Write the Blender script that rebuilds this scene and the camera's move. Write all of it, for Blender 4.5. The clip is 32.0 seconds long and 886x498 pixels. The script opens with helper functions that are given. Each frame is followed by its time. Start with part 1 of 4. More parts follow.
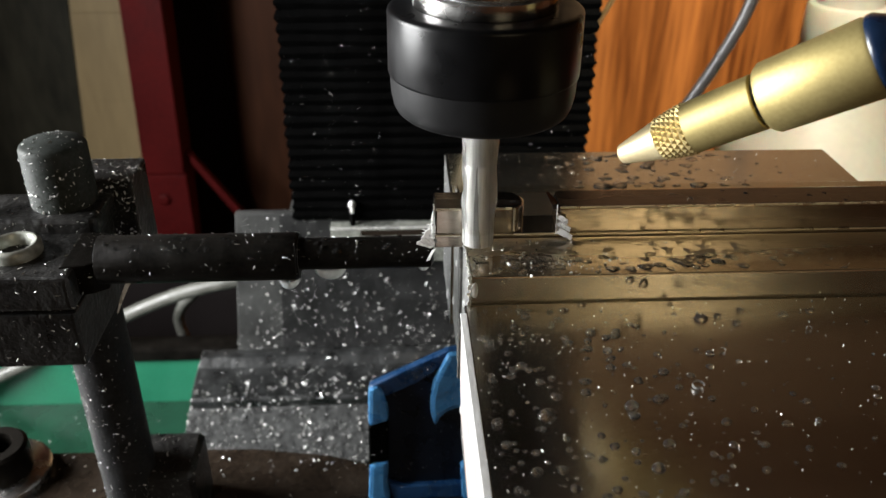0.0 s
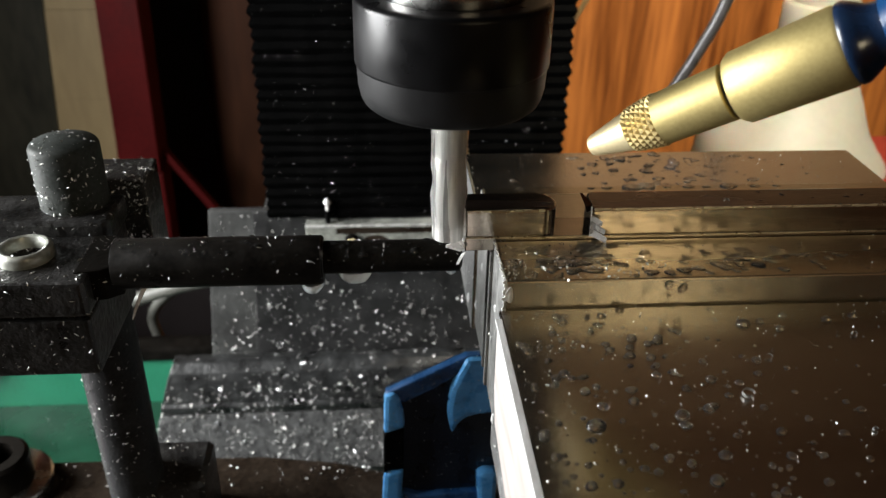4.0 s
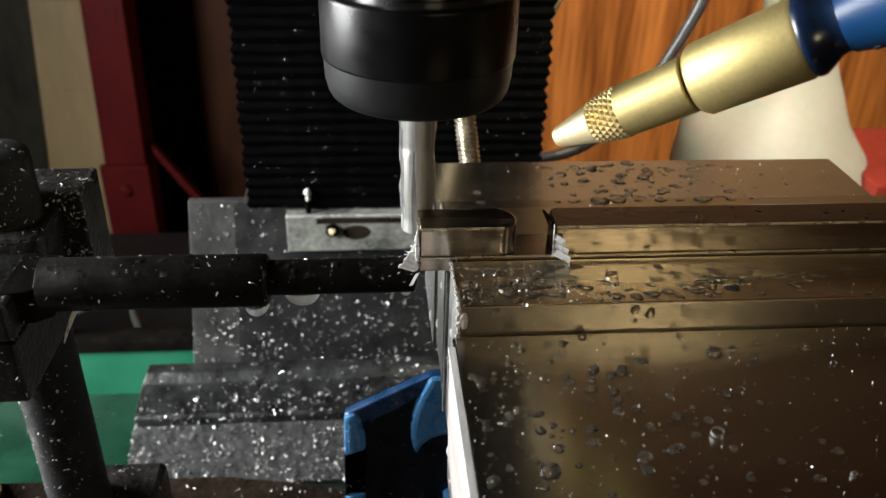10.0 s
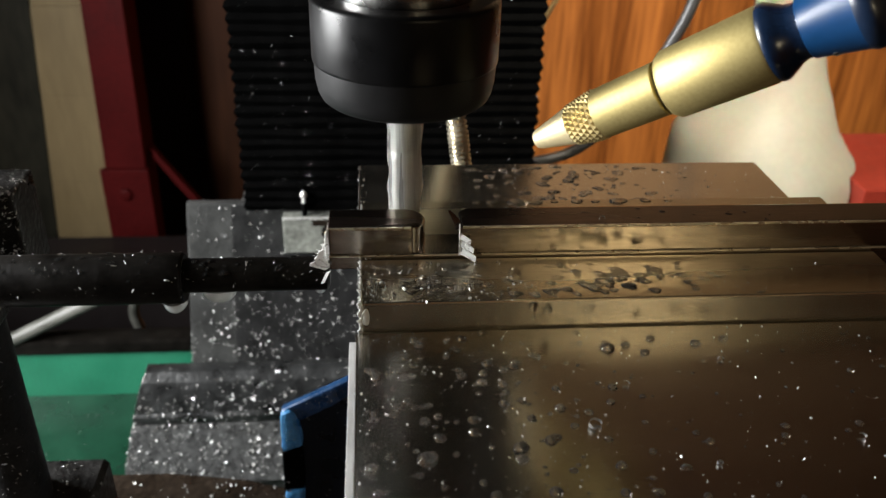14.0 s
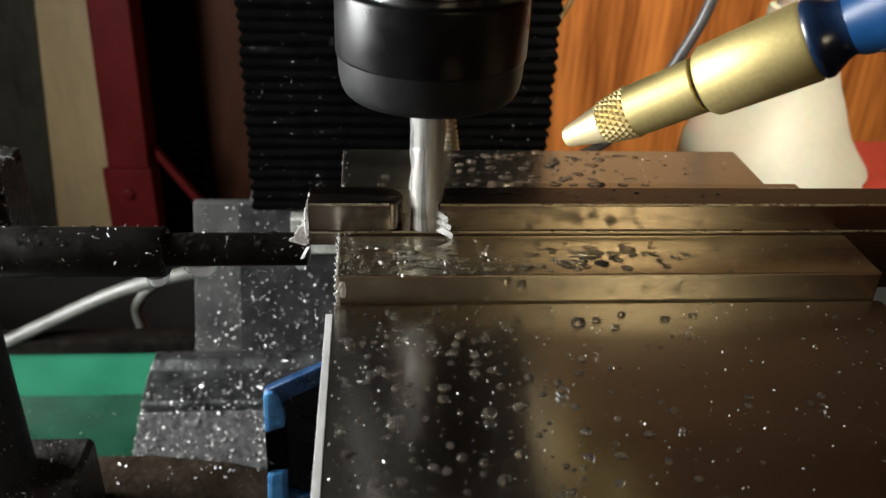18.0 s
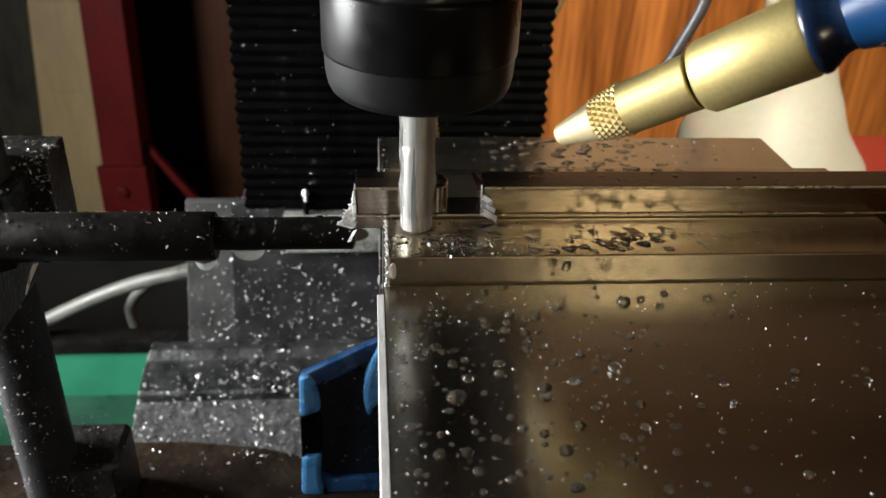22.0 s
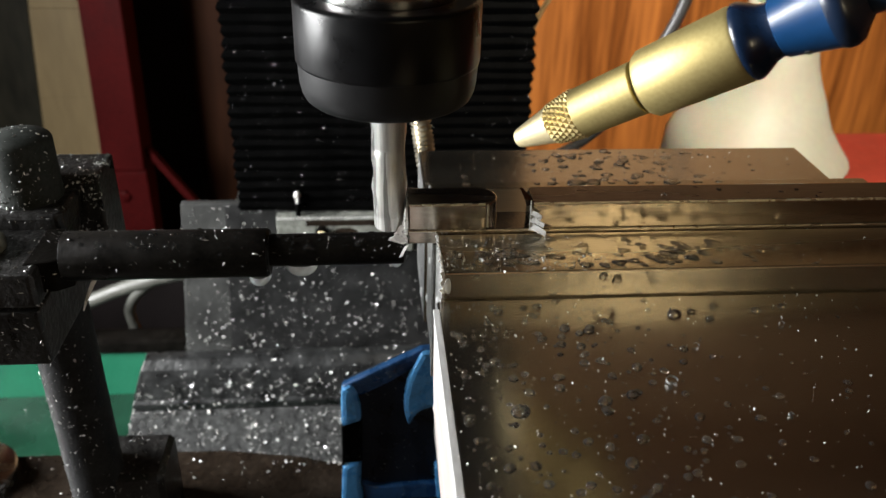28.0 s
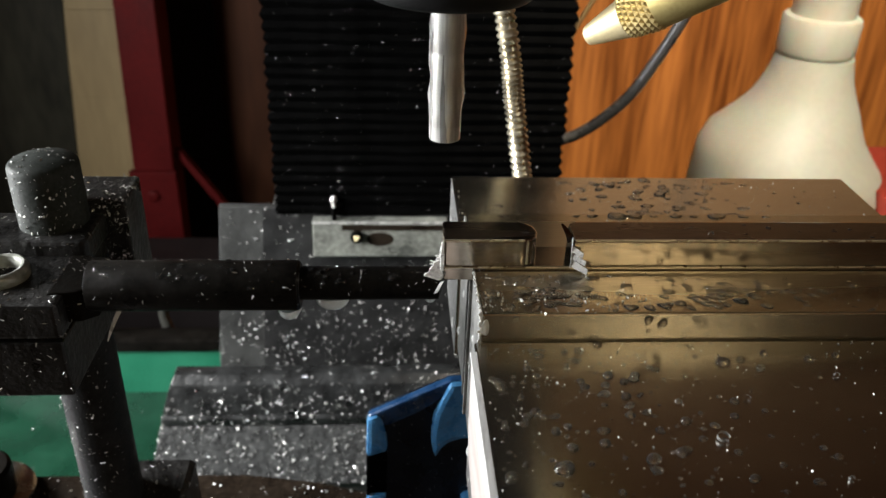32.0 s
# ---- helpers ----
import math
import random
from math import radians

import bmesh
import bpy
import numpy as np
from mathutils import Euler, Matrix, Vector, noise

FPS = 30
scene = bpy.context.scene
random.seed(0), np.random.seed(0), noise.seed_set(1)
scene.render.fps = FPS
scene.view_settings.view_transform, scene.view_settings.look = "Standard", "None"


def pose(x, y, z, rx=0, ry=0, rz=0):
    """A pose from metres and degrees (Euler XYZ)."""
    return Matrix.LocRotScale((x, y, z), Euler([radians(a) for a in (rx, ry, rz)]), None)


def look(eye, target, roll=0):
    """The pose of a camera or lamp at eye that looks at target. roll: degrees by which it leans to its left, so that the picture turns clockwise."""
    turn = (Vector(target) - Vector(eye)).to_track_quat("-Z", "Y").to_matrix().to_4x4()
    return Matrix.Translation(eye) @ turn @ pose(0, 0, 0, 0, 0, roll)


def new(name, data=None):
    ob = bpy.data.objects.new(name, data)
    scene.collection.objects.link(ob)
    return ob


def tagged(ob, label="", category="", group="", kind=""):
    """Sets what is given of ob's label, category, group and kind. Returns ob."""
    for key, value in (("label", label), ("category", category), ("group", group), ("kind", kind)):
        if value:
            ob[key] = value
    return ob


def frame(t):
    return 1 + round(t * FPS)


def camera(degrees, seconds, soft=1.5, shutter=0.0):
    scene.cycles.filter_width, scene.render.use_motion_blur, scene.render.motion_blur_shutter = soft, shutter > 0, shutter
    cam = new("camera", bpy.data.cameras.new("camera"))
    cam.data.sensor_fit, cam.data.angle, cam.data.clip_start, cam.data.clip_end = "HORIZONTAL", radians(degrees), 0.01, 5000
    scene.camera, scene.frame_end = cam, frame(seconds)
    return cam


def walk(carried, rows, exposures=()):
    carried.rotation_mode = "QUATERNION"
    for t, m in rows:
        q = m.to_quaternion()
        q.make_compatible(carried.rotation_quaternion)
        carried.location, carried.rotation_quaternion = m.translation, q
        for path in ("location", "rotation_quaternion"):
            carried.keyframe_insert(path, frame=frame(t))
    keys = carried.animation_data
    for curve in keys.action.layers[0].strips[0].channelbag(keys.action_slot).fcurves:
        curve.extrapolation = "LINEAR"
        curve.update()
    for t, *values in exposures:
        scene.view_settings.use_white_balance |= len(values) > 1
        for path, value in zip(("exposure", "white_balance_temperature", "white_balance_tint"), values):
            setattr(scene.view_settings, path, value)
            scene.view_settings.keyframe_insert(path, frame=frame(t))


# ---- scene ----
PATH = [
    (0, (-0.02173, -0.11338, 0.08743), (-0.01144, 0.05997, -0.01178), 0.63),
    (0.5, (-0.02215, -0.11235, 0.08508), (-0.01029, 0.06117, -0.01368), 0.93),
    (1, (-0.02354, -0.11031, 0.08394), (-0.01028, 0.06297, -0.01505), 1.26),
    (1.5, (-0.02216, -0.10921, 0.08393), (-0.00848, 0.06403, -0.01507), 1.19),
    (2, (-0.02289, -0.10977, 0.08394), (-0.00881, 0.06365, -0.01468), 1.41),
    (2.5, (-0.02134, -0.11050, 0.08427), (-0.00736, 0.06298, -0.01425), 1.30),
    (3, (-0.02023, -0.11136, 0.08459), (-0.00688, 0.06218, -0.01391), 1.16),
    (3.5, (-0.01935, -0.11182, 0.08531), (-0.00527, 0.06147, -0.01354), 1.12),
    (5.5, (-0.01873, -0.11111, 0.08303), (-0.00370, 0.06203, -0.01594), 1.51),
    (6, (-0.01799, -0.11078, 0.08335), (-0.00264, 0.06222, -0.01584), 1.72),
    (6.5, (-0.01763, -0.11256, 0.08424), (-0.00169, 0.06039, -0.01493), 1.75),
    (7, (-0.01605, -0.11285, 0.08422), (-0.00010, 0.06013, -0.01490), 1.69),
    (7.5, (-0.01611, -0.11412, 0.08357), (-0.00043, 0.05897, -0.01539), 1.61),
    (8, (-0.01494, -0.11415, 0.08295), (0.00090, 0.05886, -0.01613), 1.55),
    (8.5, (-0.01571, -0.11397, 0.08298), (0.00018, 0.05896, -0.01622), 1.58),
    (9, (-0.01583, -0.11291, 0.08292), (0.00027, 0.05978, -0.01668), 1.66),
    (9.5, (-0.01529, -0.11235, 0.08448), (0.00105, 0.06030, -0.01514), 1.65),
    (10, (-0.01494, -0.11303, 0.08370), (0.00150, 0.05938, -0.01633), 1.61),
    (10.5, (-0.01553, -0.11285, 0.08290), (0.00094, 0.05968, -0.01690), 1.79),
    (11, (-0.01553, -0.11283, 0.08206), (0.00054, 0.05969, -0.01782), 1.68),
    (11.5, (-0.01483, -0.11272, 0.08161), (0.00157, 0.06004, -0.01781), 1.58),
    (12, (-0.01337, -0.11327, 0.08182), (0.00336, 0.05942, -0.01768), 1.63),
    (12.5, (-0.01328, -0.11402, 0.08334), (0.00342, 0.05879, -0.01594), 1.71),
    (13, (-0.01362, -0.11565, 0.08492), (0.00315, 0.05721, -0.01427), 1.82),
    (13.5, (-0.01329, -0.11766, 0.08616), (0.00306, 0.05526, -0.01299), 1.70),
    (14, (-0.01278, -0.11910, 0.08551), (0.00361, 0.05396, -0.01340), 1.71),
    (14.5, (-0.01369, -0.11867, 0.08476), (0.00255, 0.05457, -0.01384), 1.57),
    (16.5, (-0.01636, -0.11711, 0.08361), (0.00035, 0.05649, -0.01429), 2.26),
    (17, (-0.01621, -0.11739, 0.08403), (0.00041, 0.05612, -0.01403), 2.23),
    (17.5, (-0.01667, -0.11648, 0.08365), (-0.00013, 0.05704, -0.01441), 2.27),
    (18, (-0.01698, -0.11556, 0.08251), (-0.00015, 0.05804, -0.01536), 2.50),
    (18.5, (-0.01712, -0.11417, 0.08280), (-0.00020, 0.05923, -0.01541), 2.46),
    (19, (-0.01652, -0.11385, 0.08177), (0.00055, 0.05933, -0.01680), 2.39),
    (19.5, (-0.01643, -0.11278, 0.08220), (0.00045, 0.06012, -0.01690), 2.21),
    (20, (-0.01755, -0.11244, 0.08195), (-0.00072, 0.06059, -0.01693), 2.33),
    (20.5, (-0.01586, -0.11181, 0.08202), (0.00105, 0.06112, -0.01702), 2.20),
    (21, (-0.01535, -0.11200, 0.08176), (0.00140, 0.06088, -0.01740), 2.03),
    (21.5, (-0.01521, -0.11196, 0.08173), (0.00161, 0.06105, -0.01718), 2.15),
    (22, (-0.01531, -0.11246, 0.08168), (0.00189, 0.06065, -0.01700), 2.27),
    (22.5, (-0.01477, -0.11306, 0.08188), (0.00226, 0.06006, -0.01679), 2.21),
    (23, (-0.01499, -0.11289, 0.08308), (0.00198, 0.06009, -0.01587), 2.10),
    (23.5, (-0.01376, -0.11317, 0.08321), (0.00324, 0.05968, -0.01595), 2.11),
    (24, (-0.01368, -0.11284, 0.08287), (0.00303, 0.06009, -0.01620), 2.05),
    (24.5, (-0.01231, -0.11345, 0.08214), (0.00457, 0.05956, -0.01676), 2.08),
    (25, (-0.01169, -0.11400, 0.08309), (0.00505, 0.05917, -0.01558), 1.95),
    (25.5, (-0.01046, -0.11662, 0.08369), (0.00616, 0.05653, -0.01501), 1.70),
    (27.5, (-0.00896, -0.11978, 0.08611), (0.00712, 0.05353, -0.01241), 1.53),
    (28, (-0.00950, -0.12093, 0.08540), (0.00650, 0.05242, -0.01307), 1.55),
    (28.5, (-0.00999, -0.12271, 0.08548), (0.00558, 0.05091, -0.01256), 1.51),
    (29, (-0.01012, -0.12609, 0.08826), (0.00475, 0.04775, -0.00950), 1.28),
    (29.5, (-0.01139, -0.12856, 0.09029), (0.00245, 0.04557, -0.00711), 1.22),
    (30, (-0.01264, -0.12656, 0.08980), (0.00014, 0.04728, -0.00826), 1.27),
    (30.5, (-0.01358, -0.12213, 0.08823), (-0.00123, 0.05139, -0.01045), 1.30),
    (31, (-0.01400, -0.12175, 0.08718), (-0.00227, 0.05203, -0.01113), 1.40),
    (31.5, (-0.01464, -0.12271, 0.08623), (-0.00264, 0.05097, -0.01220), 1.44),
    (32, (-0.01670, -0.12279, 0.08778), (-0.00457, 0.05122, -0.01007), 1.97),
]
cam = camera(55.6, 32.0, soft=1.4)
# a small sensor's shallow focus, set on the cutter and the jaw
cam.data.dof.use_dof, cam.data.dof.focus_distance, cam.data.dof.aperture_fstop = True, 0.155, 32.0
walk(cam, [(t, look(eye, target, roll)) for t, eye, target, roll in PATH],
     [(0, 0.08), (3, 0.06), (6, 0), (13, 0), (17, 0.1), (20, 0.14), (25, 0.14), (28, 0.08), (30.5, 0), (32, 0)])

# ---- light ----
scene.view_settings.exposure = 0.0
world = bpy.data.worlds.new("workshop_dark")
world.use_nodes = True
world.node_tree.nodes["Background"].inputs[0].default_value = (1.0, 0.85, 0.7, 1)
world.node_tree.nodes["Background"].inputs[1].default_value = 0.011
scene.world = world


def area_lamp(name, eye, target, size, power, colour):
    data = bpy.data.lights.new(name, "AREA")
    data.shape, data.size, data.energy, data.color = "DISK", size, power, colour
    ob = new(name, data)
    ob.matrix_world = look(eye, target)
    return ob


area_lamp("work_lamp", (-0.37, 0.065, 0.06), (0.0, 0.07, -0.01), 0.22, 6.6, (0.99, 1.0, 1.0))
# Added fill for the wooden wall and bottle; no such lamp is known
area_lamp("bench_lamp", (0.11, -0.03, 0.47), (0.33, 0.69, -0.12), 0.14, 2.5, (1.0, 0.90, 0.72)).data.spread = radians(85)
area_lamp("room_lamp", (0.30, -0.80, 0.36), (0.05, 0.1, 0.0), 0.16, 0.78, (1.0, 0.83, 0.53))

# ---- helpers ----
MM = 0.001


def part(name, bm, material, parent=None, label="", smooth=False, at=None):
    """One mesh object, drawn in millimetres, under its thing."""
    bm.normal_update()
    me = bpy.data.meshes.new(name)
    bm.transform(Matrix.Scale(MM, 4))
    bm.to_mesh(me)
    bm.free()
    me.materials.append(material)
    if smooth:
        for p in me.polygons:
            p.use_smooth = True
        me.set_sharp_from_angle(angle=radians(38))
    ob = new(name, me)
    if at is not None:
        ob.matrix_basis = at
    if parent is not None:
        ob.parent = parent
    if label:
        ob["label"] = label
    return ob


def thing(name, label, category, group="", kind="", at=(0, 0, 0)):
    ob = new(name)
    ob.empty_display_size = 0.01
    ob.location = Vector(at) * MM
    return tagged(ob, label, category, group, kind)


def box(x0, x1, y0, y1, z0, z1, bevel=0.4, bm=None, seg=2):
    bm = bm or bmesh.new()
    got = bmesh.ops.create_cube(bm, size=1)["verts"]
    for v in got:
        v.co = Vector((x0 + (v.co.x + 0.5) * (x1 - x0), y0 + (v.co.y + 0.5) * (y1 - y0), z0 + (v.co.z + 0.5) * (z1 - z0)))
    if bevel:
        es = list({e for v in got for e in v.link_edges})
        bmesh.ops.bevel(bm, geom=es, offset=bevel, segments=seg, affect="EDGES", profile=0.6)
    return bm


def prism(points, z0, z1, bevel=0.4, axis="z", bm=None):
    """A polygon drawn out along an axis; points are the two other coordinates in order."""
    bm = bm or bmesh.new()
    put = {"z": lambda a, b, c: (a, b, c), "x": lambda a, b, c: (c, a, b), "y": lambda a, b, c: (a, c, b)}[axis]
    lo = [bm.verts.new(put(a, b, z0)) for a, b in points]
    hi = [bm.verts.new(put(a, b, z1)) for a, b in points]
    fs = [bm.faces.new(lo), bm.faces.new(hi)]
    n = len(points)
    for i in range(n):
        fs.append(bm.faces.new((lo[i], lo[(i + 1) % n], hi[(i + 1) % n], hi[i])))
    bmesh.ops.recalc_face_normals(bm, faces=fs)
    if bevel:
        es = list({e for f in fs for e in f.edges})
        bmesh.ops.bevel(bm, geom=es, offset=bevel, segments=2, affect="EDGES", profile=0.6)
    return bm


def lathe(profile, seg=48, m=None, bm=None, cap=True):
    """Turns (radius, height) pairs round z; m places it."""
    bm = bm or bmesh.new()
    m = m or Matrix()
    rings = []
    for r, h in profile:
        rings.append([bm.verts.new(m @ Vector((r * math.cos(a), r * math.sin(a), h))) for a in [2 * math.pi * k / seg for k in range(seg)]])
    fs = []
    for a, b in zip(rings, rings[1:]):
        for k in range(seg):
            fs.append(bm.faces.new((a[k], a[(k + 1) % seg], b[(k + 1) % seg], b[k])))
    if cap:
        fs.append(bm.faces.new(rings[0][::-1]))
        fs.append(bm.faces.new(rings[-1]))
    bmesh.ops.recalc_face_normals(bm, faces=fs)
    return bm


def along(a, b):
    """A frame at a whose z points to b."""
    d = Vector(b) - Vector(a)
    return Matrix.Translation(a) @ d.to_track_quat("Z", "Y").to_matrix().to_4x4()


def smooth_line(points, steps=8):
    pts = [Vector(p) for p in points]
    pts = [pts[0] * 2 - pts[1]] + pts + [pts[-1] * 2 - pts[-2]]
    out = []
    for i in range(1, len(pts) - 2):
        p0, p1, p2, p3 = pts[i - 1 : i + 3]
        for k in range(steps):
            u = k / steps
            out.append(0.5 * (2 * p1 + (p2 - p0) * u + (2 * p0 - 5 * p1 + 4 * p2 - p3) * u * u + (3 * p1 - p0 - 3 * p2 + p3) * u ** 3))
    return out + [pts[-2]]


def hose(points, radius, seg=14, steps=8, bm=None):
    """A round hose through the points; radius may be a function of the index along it."""
    bm = bm or bmesh.new()
    line = smooth_line(points, steps) if steps else [Vector(p) for p in points]
    n = len(line)
    side = None
    rings = []
    for i, p in enumerate(line):
        d = (line[min(i + 1, n - 1)] - line[max(i - 1, 0)]).normalized()
        if side is None:
            side = d.orthogonal().normalized()
        side = (side - d * side.dot(d)).normalized()
        other = d.cross(side)
        r = radius(i) if callable(radius) else radius
        rings.append([bm.verts.new(p + r * (side * math.cos(a) + other * math.sin(a))) for a in [2 * math.pi * k / seg for k in range(seg)]])
    for a, b in zip(rings, rings[1:]):
        for k in range(seg):
            bm.faces.new((a[k], a[(k + 1) % seg], b[(k + 1) % seg], b[k]))
    bm.faces.new(rings[0][::-1])
    bm.faces.new(rings[-1])
    bmesh.ops.recalc_face_normals(bm, faces=bm.faces[:])
    return bm


# ---- materials ----
def rgb(c):
    return (*c, 1.0)


def material(name, colour, second=None, rough=0.5, metal=0.0, grain=900.0, patch=60.0, stretch=(1, 1, 1), vary=0.5, bump=0.1, bump_scale=None,
             rough_vary=0.12, spec=0.5, coat=0.0, brushed=0.0):
    """A surface with colour and gloss that vary at two scales, and fine relief. Scales are in waves a metre."""
    mat = bpy.data.materials.new(name)
    mat.use_nodes = True
    nt = mat.node_tree
    nodes, links = nt.nodes, nt.links
    bsdf = nodes["Principled BSDF"]
    second = second or tuple(c * 0.6 for c in colour)
    tc = nodes.new("ShaderNodeTexCoord")
    mp = nodes.new("ShaderNodeMapping")
    mp.inputs["Scale"].default_value = stretch
    links.new(tc.outputs["Object"], mp.inputs[0])
    n1 = nodes.new("ShaderNodeTexNoise")
    n1.inputs["Scale"].default_value, n1.inputs["Detail"].default_value = patch, 6
    n2 = nodes.new("ShaderNodeTexNoise")
    n2.inputs["Scale"].default_value, n2.inputs["Detail"].default_value = grain, 3
    links.new(mp.outputs[0], n1.inputs["Vector"])
    links.new(mp.outputs[0], n2.inputs["Vector"])
    mixv = nodes.new("ShaderNodeMix")
    mixv.data_type = "FLOAT"
    mixv.inputs[0].default_value = 0.4
    links.new(n1.outputs["Fac"], mixv.inputs[2])
    links.new(n2.outputs["Fac"], mixv.inputs[3])
    ramp = nodes.new("ShaderNodeValToRGB")
    ramp.color_ramp.elements[0].position, ramp.color_ramp.elements[1].position = 0.5 - 0.28 * vary, 0.5 + 0.28 * vary
    ramp.color_ramp.elements[0].color, ramp.color_ramp.elements[1].color = rgb(second), rgb(colour)
    links.new(mixv.outputs[0], ramp.inputs[0])
    links.new(ramp.outputs[0], bsdf.inputs["Base Color"])
    mr = nodes.new("ShaderNodeMapRange")
    mr.inputs[1].default_value, mr.inputs[2].default_value = 0.3, 0.7
    mr.inputs[3].default_value, mr.inputs[4].default_value = max(0.02, rough - rough_vary), min(1, rough + rough_vary)
    links.new(n1.outputs["Fac"], mr.inputs[0])
    links.new(mr.outputs[0], bsdf.inputs["Roughness"])
    bsdf.inputs["Metallic"].default_value = metal
    bsdf.inputs["Specular IOR Level"].default_value = spec
    bsdf.inputs["Coat Weight"].default_value = coat
    bsdf.inputs["Coat Roughness"].default_value = 0.12
    if brushed:
        way_y = nodes.new("ShaderNodeCombineXYZ")
        way_y.inputs[1].default_value = way_y.inputs[2].default_value = 0.7
        links.new(way_y.outputs[0], bsdf.inputs["Tangent"])
        bsdf.inputs["Anisotropic"].default_value = brushed
    if bump:
        n3 = nodes.new("ShaderNodeTexNoise")
        n3.inputs["Scale"].default_value, n3.inputs["Detail"].default_value = bump_scale or grain, 4
        links.new(mp.outputs[0], n3.inputs["Vector"])
        bp = nodes.new("ShaderNodeBump")
        bp.inputs["Strength"].default_value, bp.inputs["Distance"].default_value = bump, 0.0004
        links.new(n3.outputs["Fac"], bp.inputs["Height"])
        links.new(bp.outputs[0], bsdf.inputs["Normal"])
    return mat


def water_material():
    mat = bpy.data.materials.new("water_drop")
    mat.use_nodes = True
    b = mat.node_tree.nodes["Principled BSDF"]
    b.inputs["Base Color"].default_value = (0.95, 0.96, 0.95, 1)
    b.inputs["Roughness"].default_value = 0.0
    b.inputs["IOR"].default_value = 1.36
    b.inputs["Transmission Weight"].default_value = 0.99
    return mat


FIXED_STEEL = material("fixed_jaw_steel", (0.74, 0.68, 0.58), (0.60, 0.54, 0.46), rough=0.24, brushed=0.3, metal=1.0, grain=2500, patch=35, stretch=(0.12, 1, 1), bump=0.05, bump_scale=3500, rough_vary=0.05)
GROUND_STEEL = material("ground_steel", (0.44, 0.42, 0.39), (0.36, 0.34, 0.31), rough=0.235, brushed=0.8, metal=1.0, grain=2500, patch=35, stretch=(0.12, 1, 1), bump=0.03, bump_scale=3500, rough_vary=0.04)
JAW_STEEL = material("jaw_steel", (0.68, 0.615, 0.48), (0.52, 0.465, 0.355), rough=0.27, brushed=0.5, metal=1.0, grain=2600, patch=50, stretch=(0.08, 1, 1), bump=0.04, bump_scale=3000, rough_vary=0.05)
BAR_STEEL = material("bar_steel", (0.42, 0.37, 0.31), (0.28, 0.24, 0.195), rough=0.17, brushed=0.3, metal=1.0, grain=1800, patch=80, stretch=(0.08, 1, 1), bump=0.03, bump_scale=2500, rough_vary=0.04)
EDGE_HIGHLIGHT = material("edge_highlight", (0.72, 0.64, 0.48), (0.45, 0.39, 0.28), rough=0.3, metal=0.75, grain=900, patch=260, bump=0.2, vary=0.9)
BRIGHT_STEEL = material("bright_steel", (0.78, 0.77, 0.75), (0.6, 0.59, 0.57), rough=0.2, metal=1.0, grain=1500, patch=200, bump=0.1)
CUTTER_STEEL = material("cutter_steel", (0.92, 0.91, 0.88), (0.26, 0.26, 0.25), rough=0.32, metal=0.6, grain=1500, patch=420, stretch=(1, 1, 0.06), bump=0.1, vary=0.8)
BLACK_OXIDE = material("black_oxide", (0.0075, 0.0065, 0.0054), (0.0026, 0.0023, 0.002), rough=0.38, metal=0.0, grain=1400, patch=160, bump=0.2, bump_scale=900, spec=0.05)
STOP_BLACK = material("caked_black_steel", (0.018, 0.017, 0.016), (0.003, 0.003, 0.003), rough=0.36, grain=1200, patch=140, bump=0.9, bump_scale=650, spec=0.35)
NUT_GLOSS = material("black_nut_gloss", (0.004, 0.004, 0.0045), (0.003, 0.003, 0.0032), rough=0.35, grain=800, patch=90, bump=0.02, spec=0.17)
NUT_MATT = material("black_nut_matt", (0.0085, 0.0085, 0.009), (0.006, 0.006, 0.0063), rough=0.46, grain=1800, patch=90, bump=0.05, spec=0.2)
POST_STEEL = material("post_steel", (0.040, 0.044, 0.041), (0.014, 0.016, 0.014), rough=0.55, grain=1300, patch=190, bump=0.15, spec=0.08, vary=0.6)
SHAFT_STEEL = material("dark_shaft", (0.024, 0.024, 0.025), (0.004, 0.004, 0.004), rough=0.5, grain=1300, patch=260, bump=0.3, spec=0.12, vary=0.9)
HOSE_METAL = material("warm_hose_metal", (0.66, 0.60, 0.47), (0.5, 0.45, 0.34), rough=0.3, metal=0.92, grain=1500, patch=200, bump=0.05)
BRASS = material("brass", (0.55, 0.455, 0.205), (0.45, 0.365, 0.155), rough=0.60, metal=1.0, grain=1600, patch=70, bump=0.06, rough_vary=0.07)
KNURL_BRASS = material("knurled_brass", (0.72, 0.58, 0.28), (0.56, 0.44, 0.19), rough=0.45, metal=0.7, grain=1600, patch=70, bump=0.06)
PALE_BRASS = material("pale_brass", (0.86, 0.74, 0.46), (0.72, 0.60, 0.34), rough=0.5, metal=0.7, grain=1600, patch=70, bump=0.06)
BLUE_PLASTIC = material("blue_plastic", (0.004, 0.040, 0.125), (0.003, 0.030, 0.09), rough=0.32, grain=600, patch=80, bump=0.03, coat=0.25)
NAVY_PLASTIC = material("navy_plastic", (0.005, 0.014, 0.036), (0.004, 0.010, 0.026), rough=0.26, grain=600, patch=80, bump=0.02, coat=0.2)
CLAMP_BLUE = material("clamp_blue", (0.080, 0.29, 0.56), (0.045, 0.18, 0.40), rough=0.3, grain=900, patch=160, bump=0.25, coat=0.4)
# CLAMP_BLUE again, darkened for the shade inside the recess
CLAMP_BLUE_SHADED = material("clamp_blue_shaded", (0.016, 0.075, 0.20), (0.006, 0.024, 0.07), rough=0.3, grain=900, patch=190, bump=0.3, coat=0.4, vary=0.8)
